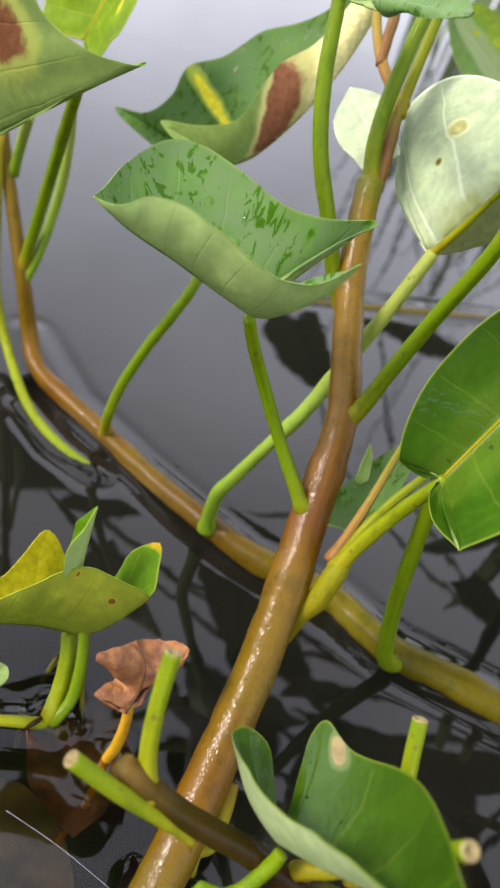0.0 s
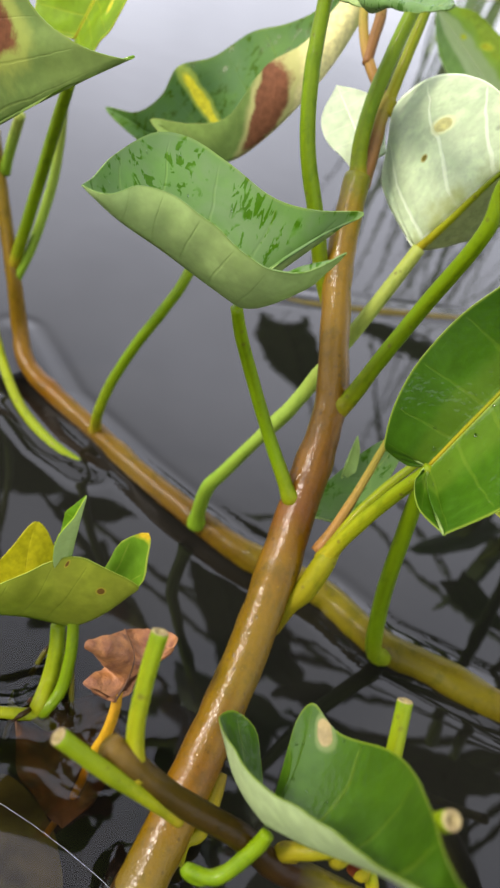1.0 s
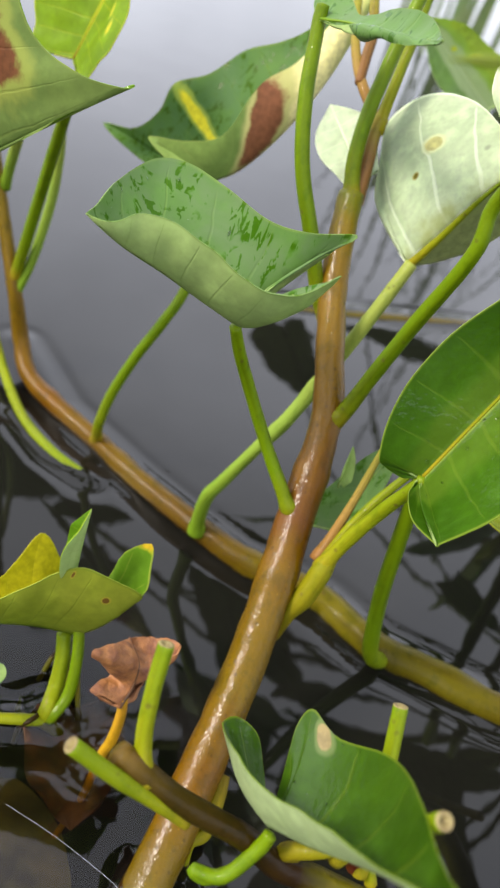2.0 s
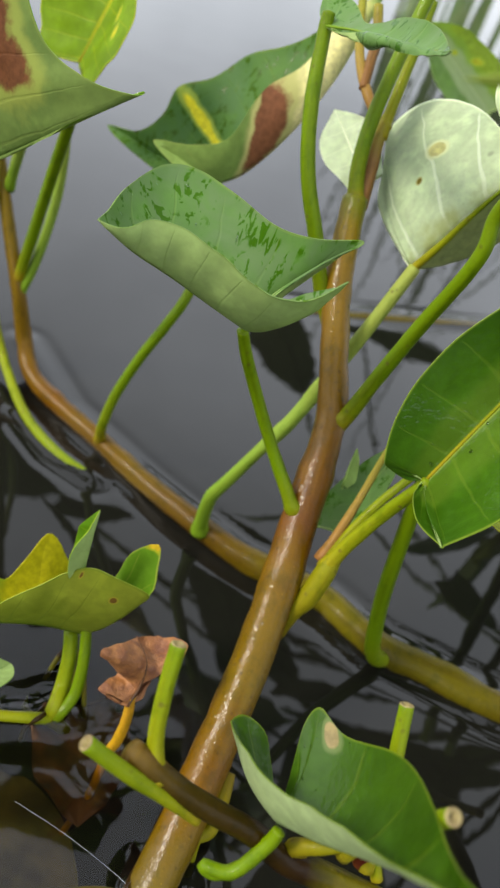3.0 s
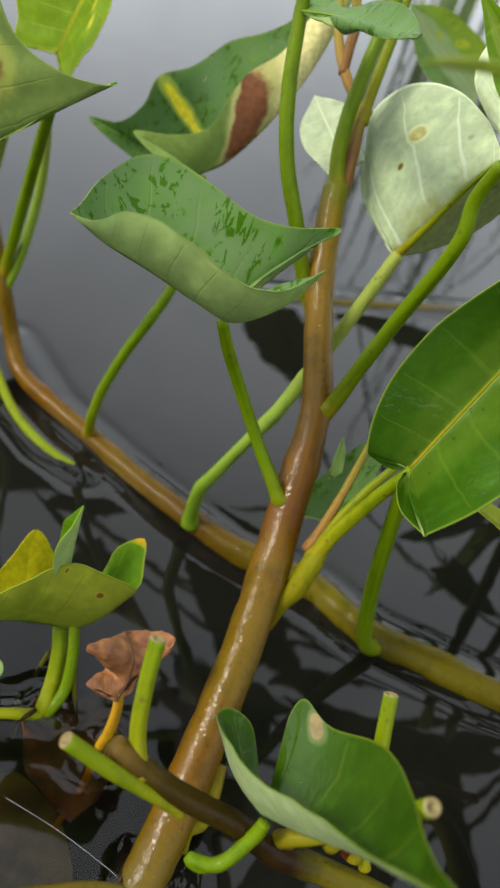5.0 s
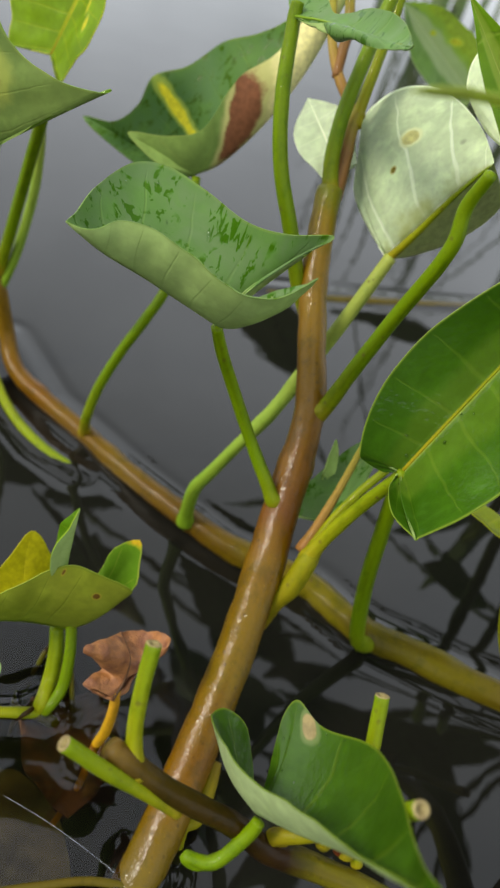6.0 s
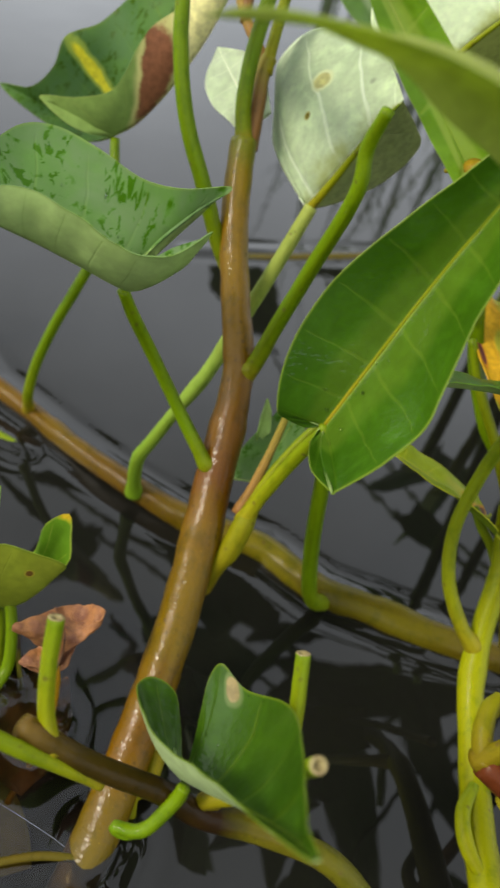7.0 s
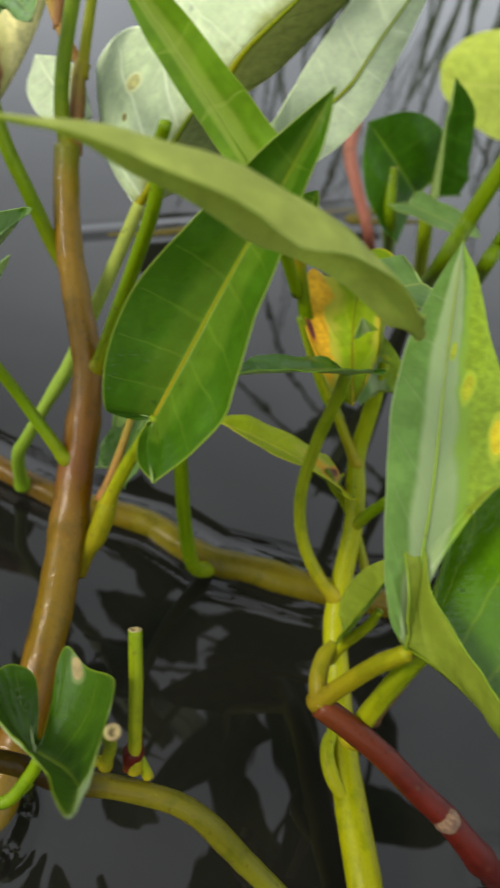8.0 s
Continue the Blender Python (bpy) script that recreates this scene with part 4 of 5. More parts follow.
tube("stem", mid, [(0.0072, 0.2887, 0.1726), (-0.0026, 0.2995, 0.1803), (-0.009, 0.309, 0.1878), (-0.013, 0.3191, 0.1963), (-0.0158, 0.3272, 0.2037)], [.0018, .0019, .0018, .0017, .0016], ROSE_SKIN, "thin rosy side stem")
tube("stem", mid, [(-0.0041, 0.2998, 0.1807), (-0.005, 0.3064, 0.1877), (-0.0057, 0.313, 0.1948), (-0.0094, 0.3215, 0.2045)], [.0018, .0019, .0020, .0018], BRONZE_SKIN, "thin amber side stem")
# tall stalk with the leaf overhead
tube("petiole", mid, [(0.0148, 0.2411, 0.1164), (0.0079, 0.2435, 0.1245), (-0.0017, 0.2448, 0.1437), (-0.0113, 0.2487, 0.1613), (-0.0177, 0.2553, 0.1799), (-0.0213, 0.2634, 0.1981), (-0.0221, 0.2656, 0.2045)], [.00284, .00267, .00258, .00249, .00241, .00224, .00206], GREEN_SKIN, "tall green leaf stalk")
draped_leaf("leaf", mid, [(-0.0217, 0.2631, 0.201), (-0.011, 0.2495, 0.2049), (0.0019, 0.2226, 0.2093), (0.0118, 0.1923, 0.2158)],
            [(-0.0217, 0.2631, 0.201), (-0.0256, 0.2735, 0.2032), (-0.0257, 0.2828, 0.2089), (-0.0158, 0.2724, 0.2088), (-0.0093, 0.2536, 0.2071), (0.0003, 0.2361, 0.214), (0.0081, 0.2133, 0.2171), (0.0118, 0.1923, 0.2158)],
            [(-0.0217, 0.2631, 0.201), (-0.0143, 0.2556, 0.2029), (-0.0089, 0.245, 0.2056), (-0.0006, 0.2193, 0.2081), (0.0063, 0.2021, 0.2121), (0.0118, 0.1923, 0.2158)],
            (BLOOM_TOP, GREEN_UNDER), "green leaf held overhead, seen nearly edge-on", lobes=(3, 2), bulge=(-0.06, 0.08), seed=6, rib=PALE_SKIN, rib_size=.0005)

# leaves over the water at the back
tube("petiole", mid, [(-0.0628, 0.2736, 0.006), (-0.0622, 0.2687, 0.0186), (-0.0597, 0.2704, 0.0358), (-0.0539, 0.273, 0.0559), (-0.0479, 0.2752, 0.0719), (-0.0425, 0.2799, 0.0882), (-0.0406, 0.2918, 0.1088), (-0.0454, 0.306, 0.1259)], [.00258, .00232, .00224, .00224, .00224, .00215, .00206, .00189], GREEN_SKIN, "slender green stalk rising from the runner")
draped_leaf("leaf", mid, [(-0.0464, 0.3066, 0.1265), (-0.0369, 0.3077, 0.135), (-0.0257, 0.3143, 0.1525), (-0.0162, 0.3244, 0.1748), (-0.009, 0.3425, 0.2058)],
            [(-0.0464, 0.3066, 0.1265), (-0.0621, 0.3134, 0.1184), (-0.0831, 0.3295, 0.116), (-0.1084, 0.3491, 0.1182), (-0.0917, 0.3404, 0.1237), (-0.0827, 0.3404, 0.134), (-0.0794, 0.3449, 0.1469), (-0.0662, 0.3455, 0.1547), (-0.0551, 0.3473, 0.1675), (-0.0382, 0.3449, 0.1781), (-0.0263, 0.3433, 0.1897), (-0.009, 0.3425, 0.2058)],
            [(-0.0464, 0.3066, 0.1265), (-0.056, 0.3, 0.1274), (-0.0669, 0.3, 0.1304), (-0.0755, 0.3038, 0.1353), (-0.0593, 0.3017, 0.1397), (-0.0466, 0.3027, 0.1463), (-0.0421, 0.3115, 0.16), (-0.039, 0.3169, 0.1665), (-0.0294, 0.323, 0.1758), (-0.0237, 0.3305, 0.1877), (-0.0178, 0.3379, 0.1994), (-0.009, 0.3425, 0.2058)],
            (BLOTCH_TOP, BLOTCH_UNDER), "green leaf with yellow streak and brown dead patch", lobes=(5, 5), bulge=(-0.08, -0.10), seed=7)
tube("petiole", mid, [(-0.1275, 0.3158, 0.0440), (-0.1236, 0.3140, 0.064), (-0.117, 0.3085, 0.0961), (-0.1079, 0.2946, 0.1275), (-0.103, 0.287, 0.1423)], [.00255, .00263, .00255, .0024, .0021], GREEN_SKIN, "sturdy green leaf stalk")
tube("petiole", mid, [(-0.1250, 0.3140, 0.0385), (-0.1208, 0.3180, 0.0560), (-0.1179, 0.3238, 0.0832), (-0.1173, 0.3251, 0.1048), (-0.1184, 0.3238, 0.1362)], [.00211, .00223, .00223, .00211, .00174], PALE_SKIN, "pale green leaf stalk")
tube("petiole", mid, [(-0.1426, 0.3307, 0.0824), (-0.1395, 0.3282, 0.0972), (-0.1341, 0.3206, 0.1121)], [.00224, .00241, .00224], PALE_SKIN, "short green stalk")
leaf("leaf", mid, (-0.1058, 0.2257, 0.1378), (-0.1295, 0.2473, 0.2062), (0.3518, 0.9207, -0.1687), (DARK_TOP, BURNT_UNDER), "olive leaf underside with a brown burnt patch", width=0.350, sides=(1.28, 1.01), back=(-0.231, -0.205), out=(0.613, 0.552), shoulder=0.411, taper=0.63, fold=(-19, -10), curl=(16, 0), bend=-58, sway=-0.008, twist=5, wave=.008, seed=8, rib=LIME_SKIN)
leaf("leaf", mid, (-0.1129, 0.3122, 0.1506), (-0.1022, 0.324, 0.1911), (-0.2702, -0.5649, 0.7796), (STREAK_TOP, OLIVE_UNDER), "light green leaf with a yellow streak", width=.62, back=.14, out=.42, shoulder=.25, taper=.9, fold=(14, 22), seed=9, smooth=3, rib=LIME_SKIN)
# thin stem trailing down and into the water
tube("trailing_stem", mid, [(-0.1505, 0.3304, 0.0953), (-0.1443, 0.3213, 0.0631), (-0.1375, 0.3125, 0.0331), (-0.1255, 0.3037, 0.0099), (-0.1013, 0.2763, 0.003), (-0.0783, 0.2601, 0.001), (-0.0585, 0.2546, -0.001), (-0.0399, 0.256, -0.004)], [.00204, .00213, .00221, .0023, .0023, .0023, .00221, .00187], LIME_SKIN, "thin green stem trailing in the water")

# ---------------------------------------------------------------- small plant rooted in the water
small = thing("water_spinach", (-0.0282, 0.1371, 0), "small water spinach shoot with folded yellowing leaves", "aquatic plant")
tube("petiole", small, [(-0.0307, 0.1421, -0.012), (-0.0289, 0.1377, 0.003), (-0.0293, 0.1454, 0.0065), (-0.0303, 0.1504, 0.0148), (-0.0325, 0.1547, 0.0222)], [.00288, .00272, .00264, .00256, .0024], LIME_SKIN, "yellow-green leaf stalk")
tube("petiole", small, [(-0.0297, 0.1408, -0.012), (-0.0269, 0.137, 0.002), (-0.0242, 0.1428, 0.0081), (-0.0254, 0.1491, 0.0196), (-0.029, 0.1555, 0.0315), (-0.0308, 0.1558, 0.0468)], [.00224, .00208, .002, .00192, .00184, .00144], GREEN_SKIN, "curved green leaf stalk")
tube("runner", small, [(-0.0564, 0.1261, 0.003), (-0.0419, 0.1301, 0.003), (-0.0339, 0.1333, 0.002), (-0.0274, 0.1368, -0.002), (-0.0152, 0.1427, -0.02)], [.0018, .0018, .002, .0022, .002], LIME_SKIN, "thin green runner at the water line")
tube("sprout", small, [(-0.0344, 0.1335, 0.002), (-0.0394, 0.143, -0.01), (-0.0399, 0.1445, -0.0054)], [.0014, .0011, .0003], LIME_SKIN, "tiny green sprout")
draped_leaf("leaf", small, [(-0.0295, 0.1546, 0.0235), (-0.0411, 0.1499, 0.027), (-0.0538, 0.1427, 0.0303), (-0.0642, 0.1368, 0.0322)],
            [(-0.0295, 0.1546, 0.0235), (-0.0236, 0.1552, 0.0328), (-0.017, 0.1559, 0.0424), (-0.012, 0.1567, 0.0502), (-0.0234, 0.1538, 0.0561), (-0.0304, 0.1527, 0.0578), (-0.0365, 0.1502, 0.0559), (-0.043, 0.1456, 0.0512), (-0.0511, 0.1411, 0.0449), (-0.058, 0.1381, 0.0374), (-0.0642, 0.1368, 0.0322)],
            [(-0.0295, 0.1546, 0.0235), (-0.0186, 0.1577, 0.038), (-0.0116, 0.1582, 0.0498), (-0.0125, 0.1608, 0.0582), (-0.0147, 0.1647, 0.0643), (-0.0223, 0.1672, 0.0541), (-0.0258, 0.1692, 0.0365), (-0.0358, 0.1686, 0.0288), (-0.0419, 0.1701, 0.0373), (-0.0499, 0.1699, 0.0469), (-0.0537, 0.1608, 0.0412), (-0.0567, 0.1533, 0.0378), (-0.0627, 0.151, 0.0412), (-0.0678, 0.143, 0.037), (-0.0642, 0.1368, 0.0322)],
            (YELLOW_TOP, SMALL_UNDER), "folded leaf, olive underneath and yellow inside", lobes=(3, 6), bulge=(-0.10, -0.08), seed=10)
leaf("leaf", small, (-0.0329, 0.1534, 0.0469), (-0.0336, 0.1571, 0.0775), (-0.7783, -0.6198, 0.1002), (RICH_TOP, GREEN_UNDER), "narrow young leaf standing up, its edge rolled", width=.22, back=.0, out=.12, shoulder=.3, taper=.8, fold=(20, 55), curl=(0, 40), bend=6, seed=11)

# ---------------------------------------------------------------- withered leaf on its stalk
dry = thing("withered_leaf", (-0.0068, 0.1305, 0), "crumpled brown withered leaf on an amber stalk", "dead leaf")
tube("stalk", dry, [(-0.0122, 0.1131, -0.022), (-0.0084, 0.1227, -0.012), (-0.0072, 0.1313, 0), (-0.0055, 0.13, 0.0126), (-0.0052, 0.1307, 0.0253), (-0.0062, 0.1319, 0.0334)], [.00105, .00127, .00165, .0018, .00165, .0015], AMBER_SKIN, "amber stalk going down into the water")
draped_leaf("blade", dry, [(-0.0061, 0.1299, 0.0312), (-0.0047, 0.1328, 0.0385), (-0.0052, 0.1352, 0.0467), (-0.0105, 0.1437, 0.0455)],
            [(-0.0061, 0.1299, 0.0312), (-0.0115, 0.1282, 0.0354), (-0.0156, 0.1268, 0.0385), (-0.0146, 0.1313, 0.0379), (-0.0126, 0.1351, 0.038), (-0.0165, 0.1296, 0.0489), (-0.0184, 0.1267, 0.0563), (-0.0148, 0.135, 0.0512), (-0.0105, 0.1437, 0.0455)],
            [(-0.0061, 0.1299, 0.0312), (-0.0036, 0.1353, 0.0335), (-0.0016, 0.1407, 0.0357), (0.0014, 0.1389, 0.0435), (0.0031, 0.1392, 0.0506), (0.0031, 0.1443, 0.0508), (-0.0021, 0.1482, 0.0441), (-0.007, 0.1469, 0.044), (-0.0105, 0.1437, 0.0455)],
            (DEAD_LEAF, DEAD_LEAF), "crumpled dry orange-brown leaf blade", lobes=(2, 2), bulge=(0.12, -0.15), crumple=0.07, seed=12, thick=.0005, rib=SUNK_LEAF, rib_size=.0005)
sunk = thing("sunken_leaf", (-0.0118, 0.1294, -0.02), "brown dead leaf drowned under the surface", "dead leaf")
leaf("blade", sunk, (-0.0217, 0.1475, -0.005), (-0.0078, 0.1128, -0.014), (0, .1, 1), (SUNK_LEAF, SUNK_LEAF), "", width=.46, back=.05, out=.3, taper=.9, fold=(8, 14), wave=.12, ripples=5.3, seed=13, smooth=0, thick=.0006)
murk = thing("sunken_leaf", (-0.0218, 0.1114, -0.03), "pale yellowish leaf drowned deep in the water", "dead leaf")
leaf("blade", murk, (-0.0426, 0.1149, -0.03), (0.0007, 0.1023, -0.04), (0, 0, 1), (MURK_LEAF, MURK_LEAF), "", width=.4, back=.05, out=.3, taper=.9, fold=(4, 4), wave=.02, seed=14, thick=.0006)

# ---------------------------------------------------------------- cut stem in front
front = thing("cut_vine", (0.0807, 0.1056, 0), "dark cut vine with stubs and one spotted leaf", "aquatic plant")
tube("main_stem", front, [(-0.0013, 0.0838, 0.0859), (0.0055, 0.0838, 0.0809), (0.0179, 0.0849, 0.0732), (0.0324, 0.0864, 0.0661), (0.043, 0.0868, 0.0585), (0.0552, 0.0886, 0.0545), (0.0778, 0.0852, 0.0536), (0.0975, 0.0803, 0.0334), (0.1163, 0.0733, 0.0167)],
     [.0026, .0029, .0029, .0029, .0031, .0032, .0033, .0034, .0033], DARK_SKIN, "dark brown stem turning green", sides=16, per=6, nodes=[(.03, .25, .004), (.43, .12, .005), (.72, .06, .006)], seed=8, wobble=.08)
tube("stub", front, [(0.0055, 0.0835, 0.0814), (0.0028, 0.0872, 0.0878), (0.0011, 0.0922, 0.0978), (0.0004, 0.0974, 0.1071)], [.00198, .0019, .00183, .00183], LIME_SKIN, "cut green stalk", cut=True)
tube("stub", front, [(0.0167, 0.0829, 0.0705), (0.0108, 0.0814, 0.0761), (0.0001, 0.0791, 0.0847), (-0.0104, 0.0772, 0.0937)], [.00113, .00155, .00183, .00183], LIME_SKIN, "cut green stalk lying forward", cut=True)
tube("petiole", front, [(0.0366, 0.0882, 0.0619), (0.0337, 0.0833, 0.0602), (0.0275, 0.0792, 0.0579), (0.0238, 0.0796, 0.0583), (0.0303, 0.0795, 0.0601), (0.0354, 0.0842, 0.0674), (0.0367, 0.0861, 0.0716)], [.0012, .0014, .0016, .0016, .0017, .0018, .0016], GREEN_SKIN, "curled green leaf stalk")
spotted = draped_leaf("leaf", front, [(0.0359, 0.0872, 0.0728), (0.0425, 0.0803, 0.0832), (0.0476, 0.0705, 0.1003), (0.0511, 0.0589, 0.12), (0.0512, 0.0457, 0.1421)],
            [(0.0359, 0.0872, 0.0728), (0.0362, 0.0963, 0.071), (0.0361, 0.1096, 0.0789), (0.0384, 0.1121, 0.0847), (0.0447, 0.1054, 0.0868), (0.0522, 0.0961, 0.0996), (0.0536, 0.085, 0.1099), (0.0535, 0.0727, 0.1185), (0.0525, 0.0618, 0.1256), (0.0517, 0.0538, 0.1332), (0.0512, 0.0457, 0.1421)],
            [(0.0359, 0.0872, 0.0728), (0.0331, 0.1027, 0.0678), (0.0296, 0.1122, 0.0679), (0.0232, 0.113, 0.0705), (0.0201, 0.1078, 0.0726), (0.0248, 0.0926, 0.0859), (0.0311, 0.083, 0.0931), (0.0359, 0.0758, 0.1021), (0.0399, 0.0699, 0.1094), (0.0442, 0.0634, 0.1158), (0.047, 0.0543, 0.1288), (0.0512, 0.0457, 0.1421)],
            (SPOT_TOP, SPOT_UNDER), "green arrow leaf with a pale spot and wet sheen", lobes=(3, 5), bulge=(-0.08, -0.06), seed=15)
tube("stub", front, [(0.0617, 0.0919, 0.0616), (0.0607, 0.0952, 0.0687), (0.0587, 0.1039, 0.083), (0.0563, 0.1125, 0.0958)], [.0016, .0019, .0019, .00185], LIME_SKIN, "upright cut green stalk", cut=True)
tube("stub", front, [(0.0540, 0.0881, 0.0689), (0.0548, 0.0817, 0.0921), (0.0547, 0.0748, 0.1113), (0.0554, 0.0711, 0.1214)], [.00161, .00161, .00161, .0018], LIME_SKIN, "short cut green stalk", cut=True)
tube("sheath", front, [(0.0604, 0.0915, 0.0595), (0.0609, 0.094, 0.0645), (0.062, 0.0968, 0.0691)], [.0018, .0030, .0010], RED_SKIN, "dark red sheath at the joint")
tube("bud", front, [(0.066, 0.0912, 0.057), (0.0637, 0.0932, 0.0618), (0.0623, 0.0948, 0.0648)], [.0016, .0012, .0005], LIME_SKIN, "small yellow-green bud")
tube("side_shoot", front, [(0.046, 0.0897, 0.0591), (0.0428, 0.0885, 0.0624), (0.0475, 0.0882, 0.0672), (0.0544, 0.0885, 0.0712)], [.0018, .0022, .0020, .0012], OLIVE_SKIN, "curled side shoot")
tube("side_shoot", mid, [(0.0304, 0.1313, 0.0128), (0.0312, 0.1246, 0.0105), (0.0308, 0.1159, 0.0064), (0.0271, 0.1117, 0.0051), (0.0286, 0.1071, -0.006)], [.0030, .0027, .0022, .0019, .0017], OLIVE_SKIN, "yellow shoot at the foot of the stem")

# ---------------------------------------------------------------- yellow-green plant beside it
side = thing("water_spinach", (0.1441, 0.0997, 0), "yellow-green water spinach with curving stalks and spotted leaves", "aquatic plant")
tube("main_stem", side, [(0.1419, 0.0725, 0.0106), (0.1395, 0.0877, 0.0133), (0.1368, 0.1024, 0.0156), (0.1336, 0.1238, 0.0191), (0.131, 0.1482, 0.0259), (0.129, 0.1649, 0.0334), (0.1293, 0.1793, 0.046), (0.1302, 0.1936, 0.0624), (0.1276, 0.2092, 0.0797), (0.1281, 0.215, 0.0949), (0.1281, 0.2197, 0.1178)],
     [.0058, .0058, .0056, .0052, .0046, .0043, .0039, .0036, .0032, .0030, .0026], YELLOW_SKIN, "yellow-green stem rising from the water", sides=18, per=7, nodes=[(.50, .12, .006), (.75, .15, .006)], seed=4)
tube("petiole", side, [(0.1263, 0.1736, 0.0423), (0.119, 0.1755, 0.0493), (0.11, 0.1811, 0.063), (0.1061, 0.1881, 0.0789), (0.1073, 0.194, 0.0988), (0.1098, 0.1964, 0.1165), (0.1104, 0.1974, 0.1267)], [.0028, .0025, .0023, .0022, .0022, .0022, .0020], LIME_SKIN, "green stalk in a wide curve")
tube("petiole", side, [(0.1271, 0.2078, 0.0795), (0.1212, 0.2119, 0.0876), (0.1148, 0.2159, 0.0969), (0.1041, 0.2221, 0.111), (0.0959, 0.2279, 0.1251)], [.0022, .0020, .0018, .0017, .0015], LIME_SKIN, "thin forked stalk")
tube("petiole", side, [(0.1304, 0.1918, 0.0612), (0.1338, 0.1902, 0.0718), (0.1374, 0.1868, 0.0835), (0.1412, 0.1844, 0.0962)], [.0022, .0022, .0021, .002], GREEN_SKIN, "short green stalk")
tube("petiole", side, [(0.142, 0.1834, 0.036), (0.1379, 0.1903, 0.0459), (0.129, 0.2008, 0.0604), (0.1217, 0.2045, 0.0678), (0.1171, 0.2074, 0.0732)], [.0016, .0018, .0018, .0018, .0015], LIME_SKIN, "thin yellow stalk")
tube("shoot", side, [(0.1359, 0.105, 0.0183), (0.1291, 0.1136, 0.0207), (0.1266, 0.1226, 0.0242), (0.1309, 0.1322, 0.0248)], [.0018, .0026, .0024, .0018], YELLOW_SKIN, "looping side shoot")
draped_leaf("leaf", side, [(0.1151, 0.1952, 0.1161), (0.1146, 0.2112, 0.1215), (0.1149, 0.2302, 0.1273), (0.1179, 0.2564, 0.1383)],
            [(0.1151, 0.1952, 0.1161), (0.1089, 0.2011, 0.1156), (0.1025, 0.214, 0.1198), (0.0978, 0.2296, 0.1242), (0.0983, 0.2495, 0.131), (0.1072, 0.2519, 0.129), (0.1136, 0.256, 0.1343), (0.1179, 0.2564, 0.1383)],
            [(0.1151, 0.1952, 0.1161), (0.1199, 0.2047, 0.124), (0.1223, 0.2237, 0.1332), (0.1266, 0.2418, 0.1416), (0.1261, 0.2514, 0.143), (0.1218, 0.2563, 0.1417), (0.1179, 0.2564, 0.1383)],
            (AMBER_TOP, OLIVE_UNDER), "yellowing leaf with brown spots", lobes=(3, 2), bulge=(-0.06, -0.08), crumple=0.03, seed=16, rib=LIME_SKIN, rib_size=.0007)
leaf("leaf", side, (0.1099, 0.1966, 0.1272), (0.0699, 0.1633, 0.1446), (-0.1282, 0.4022, 0.9065), (DARK_TOP, GREEN_UNDER), "dark green leaf seen edge-on", width=.24, back=.1, out=.2, fold=(14, 14), bend=10, seed=17)
leaf("leaf", side, (0.1229, 0.2035, 0.0698), (0.0695, 0.2006, 0.096), (-0.0927, 0.246, 0.9648), (WITHER_TOP, OLIVE_UNDER), "green leaf with an orange-brown withered base", width=.22, back=.05, out=.15, taper=.8, fold=(10, 16), bend=16, seed=18)
leaf("leaf", side, (0.1277, 0.2144, 0.109), (0.1167, 0.2261, 0.1305), (-0.0135, -0.6537, 0.7566), (LIME_TOP, OLIVE_UNDER), "light green leaf with a red-brown spot", width=.40, back=.1, out=.3, fold=(12, 20), seed=19)
tube("petiole", side, [(0.1162, 0.1284, 0.072), (0.1187, 0.1281, 0.0794), (0.1224, 0.1272, 0.0907), (0.1232, 0.1265, 0.0991)], [.0022, .0018, .0016, .0012], LIME_SKIN, "yellow-green stalk with a red-brown foot")
leaf("leaf", side, (0.1186, 0.1301, 0.0815), (0.1223, 0.1268, 0.123), (-0.6012, -0.3237, 0.7306), (OLIVE_UNDER, LIME_TOP), "half-folded light green leaf", width=.22, back=.0, out=.12, taper=.8, fold=(4, 60), seed=20)

# big hanging leaves in front of it
hang = thing("water_spinach", (0.1621, 0.1548, 0), "water spinach shoot with two big wet leaves", "aquatic plant")
tube("petiole", hang, [(0.1127, 0.1136, 0.0695), (0.1174, 0.1133, 0.0809), (0.1221, 0.1112, 0.0956), (0.1268, 0.1083, 0.108)], [.0028, .0027, .0026, .0024], OLIVE_SKIN, "olive green leaf stalk")
tube("petiole", hang, [(0.1255, 0.11, 0.0578), (0.1282, 0.1129, 0.0665), (0.1299, 0.1134, 0.0784), (0.1309, 0.112, 0.0934), (0.1325, 0.1109, 0.1057)], [.0030, .0031, .0030, .0029, .0026], LIME_SKIN, "lime green leaf stalk")
tube("petiole", hang, [(0.1509, 0.1465, 0.004), (0.1406, 0.1287, 0.0476), (0.1391, 0.1234, 0.0743), (0.1374, 0.1182, 0.0906)], [.0024, .0024, .0022, .002], BRONZE_SKIN, "brown leaf stalk in the shade")
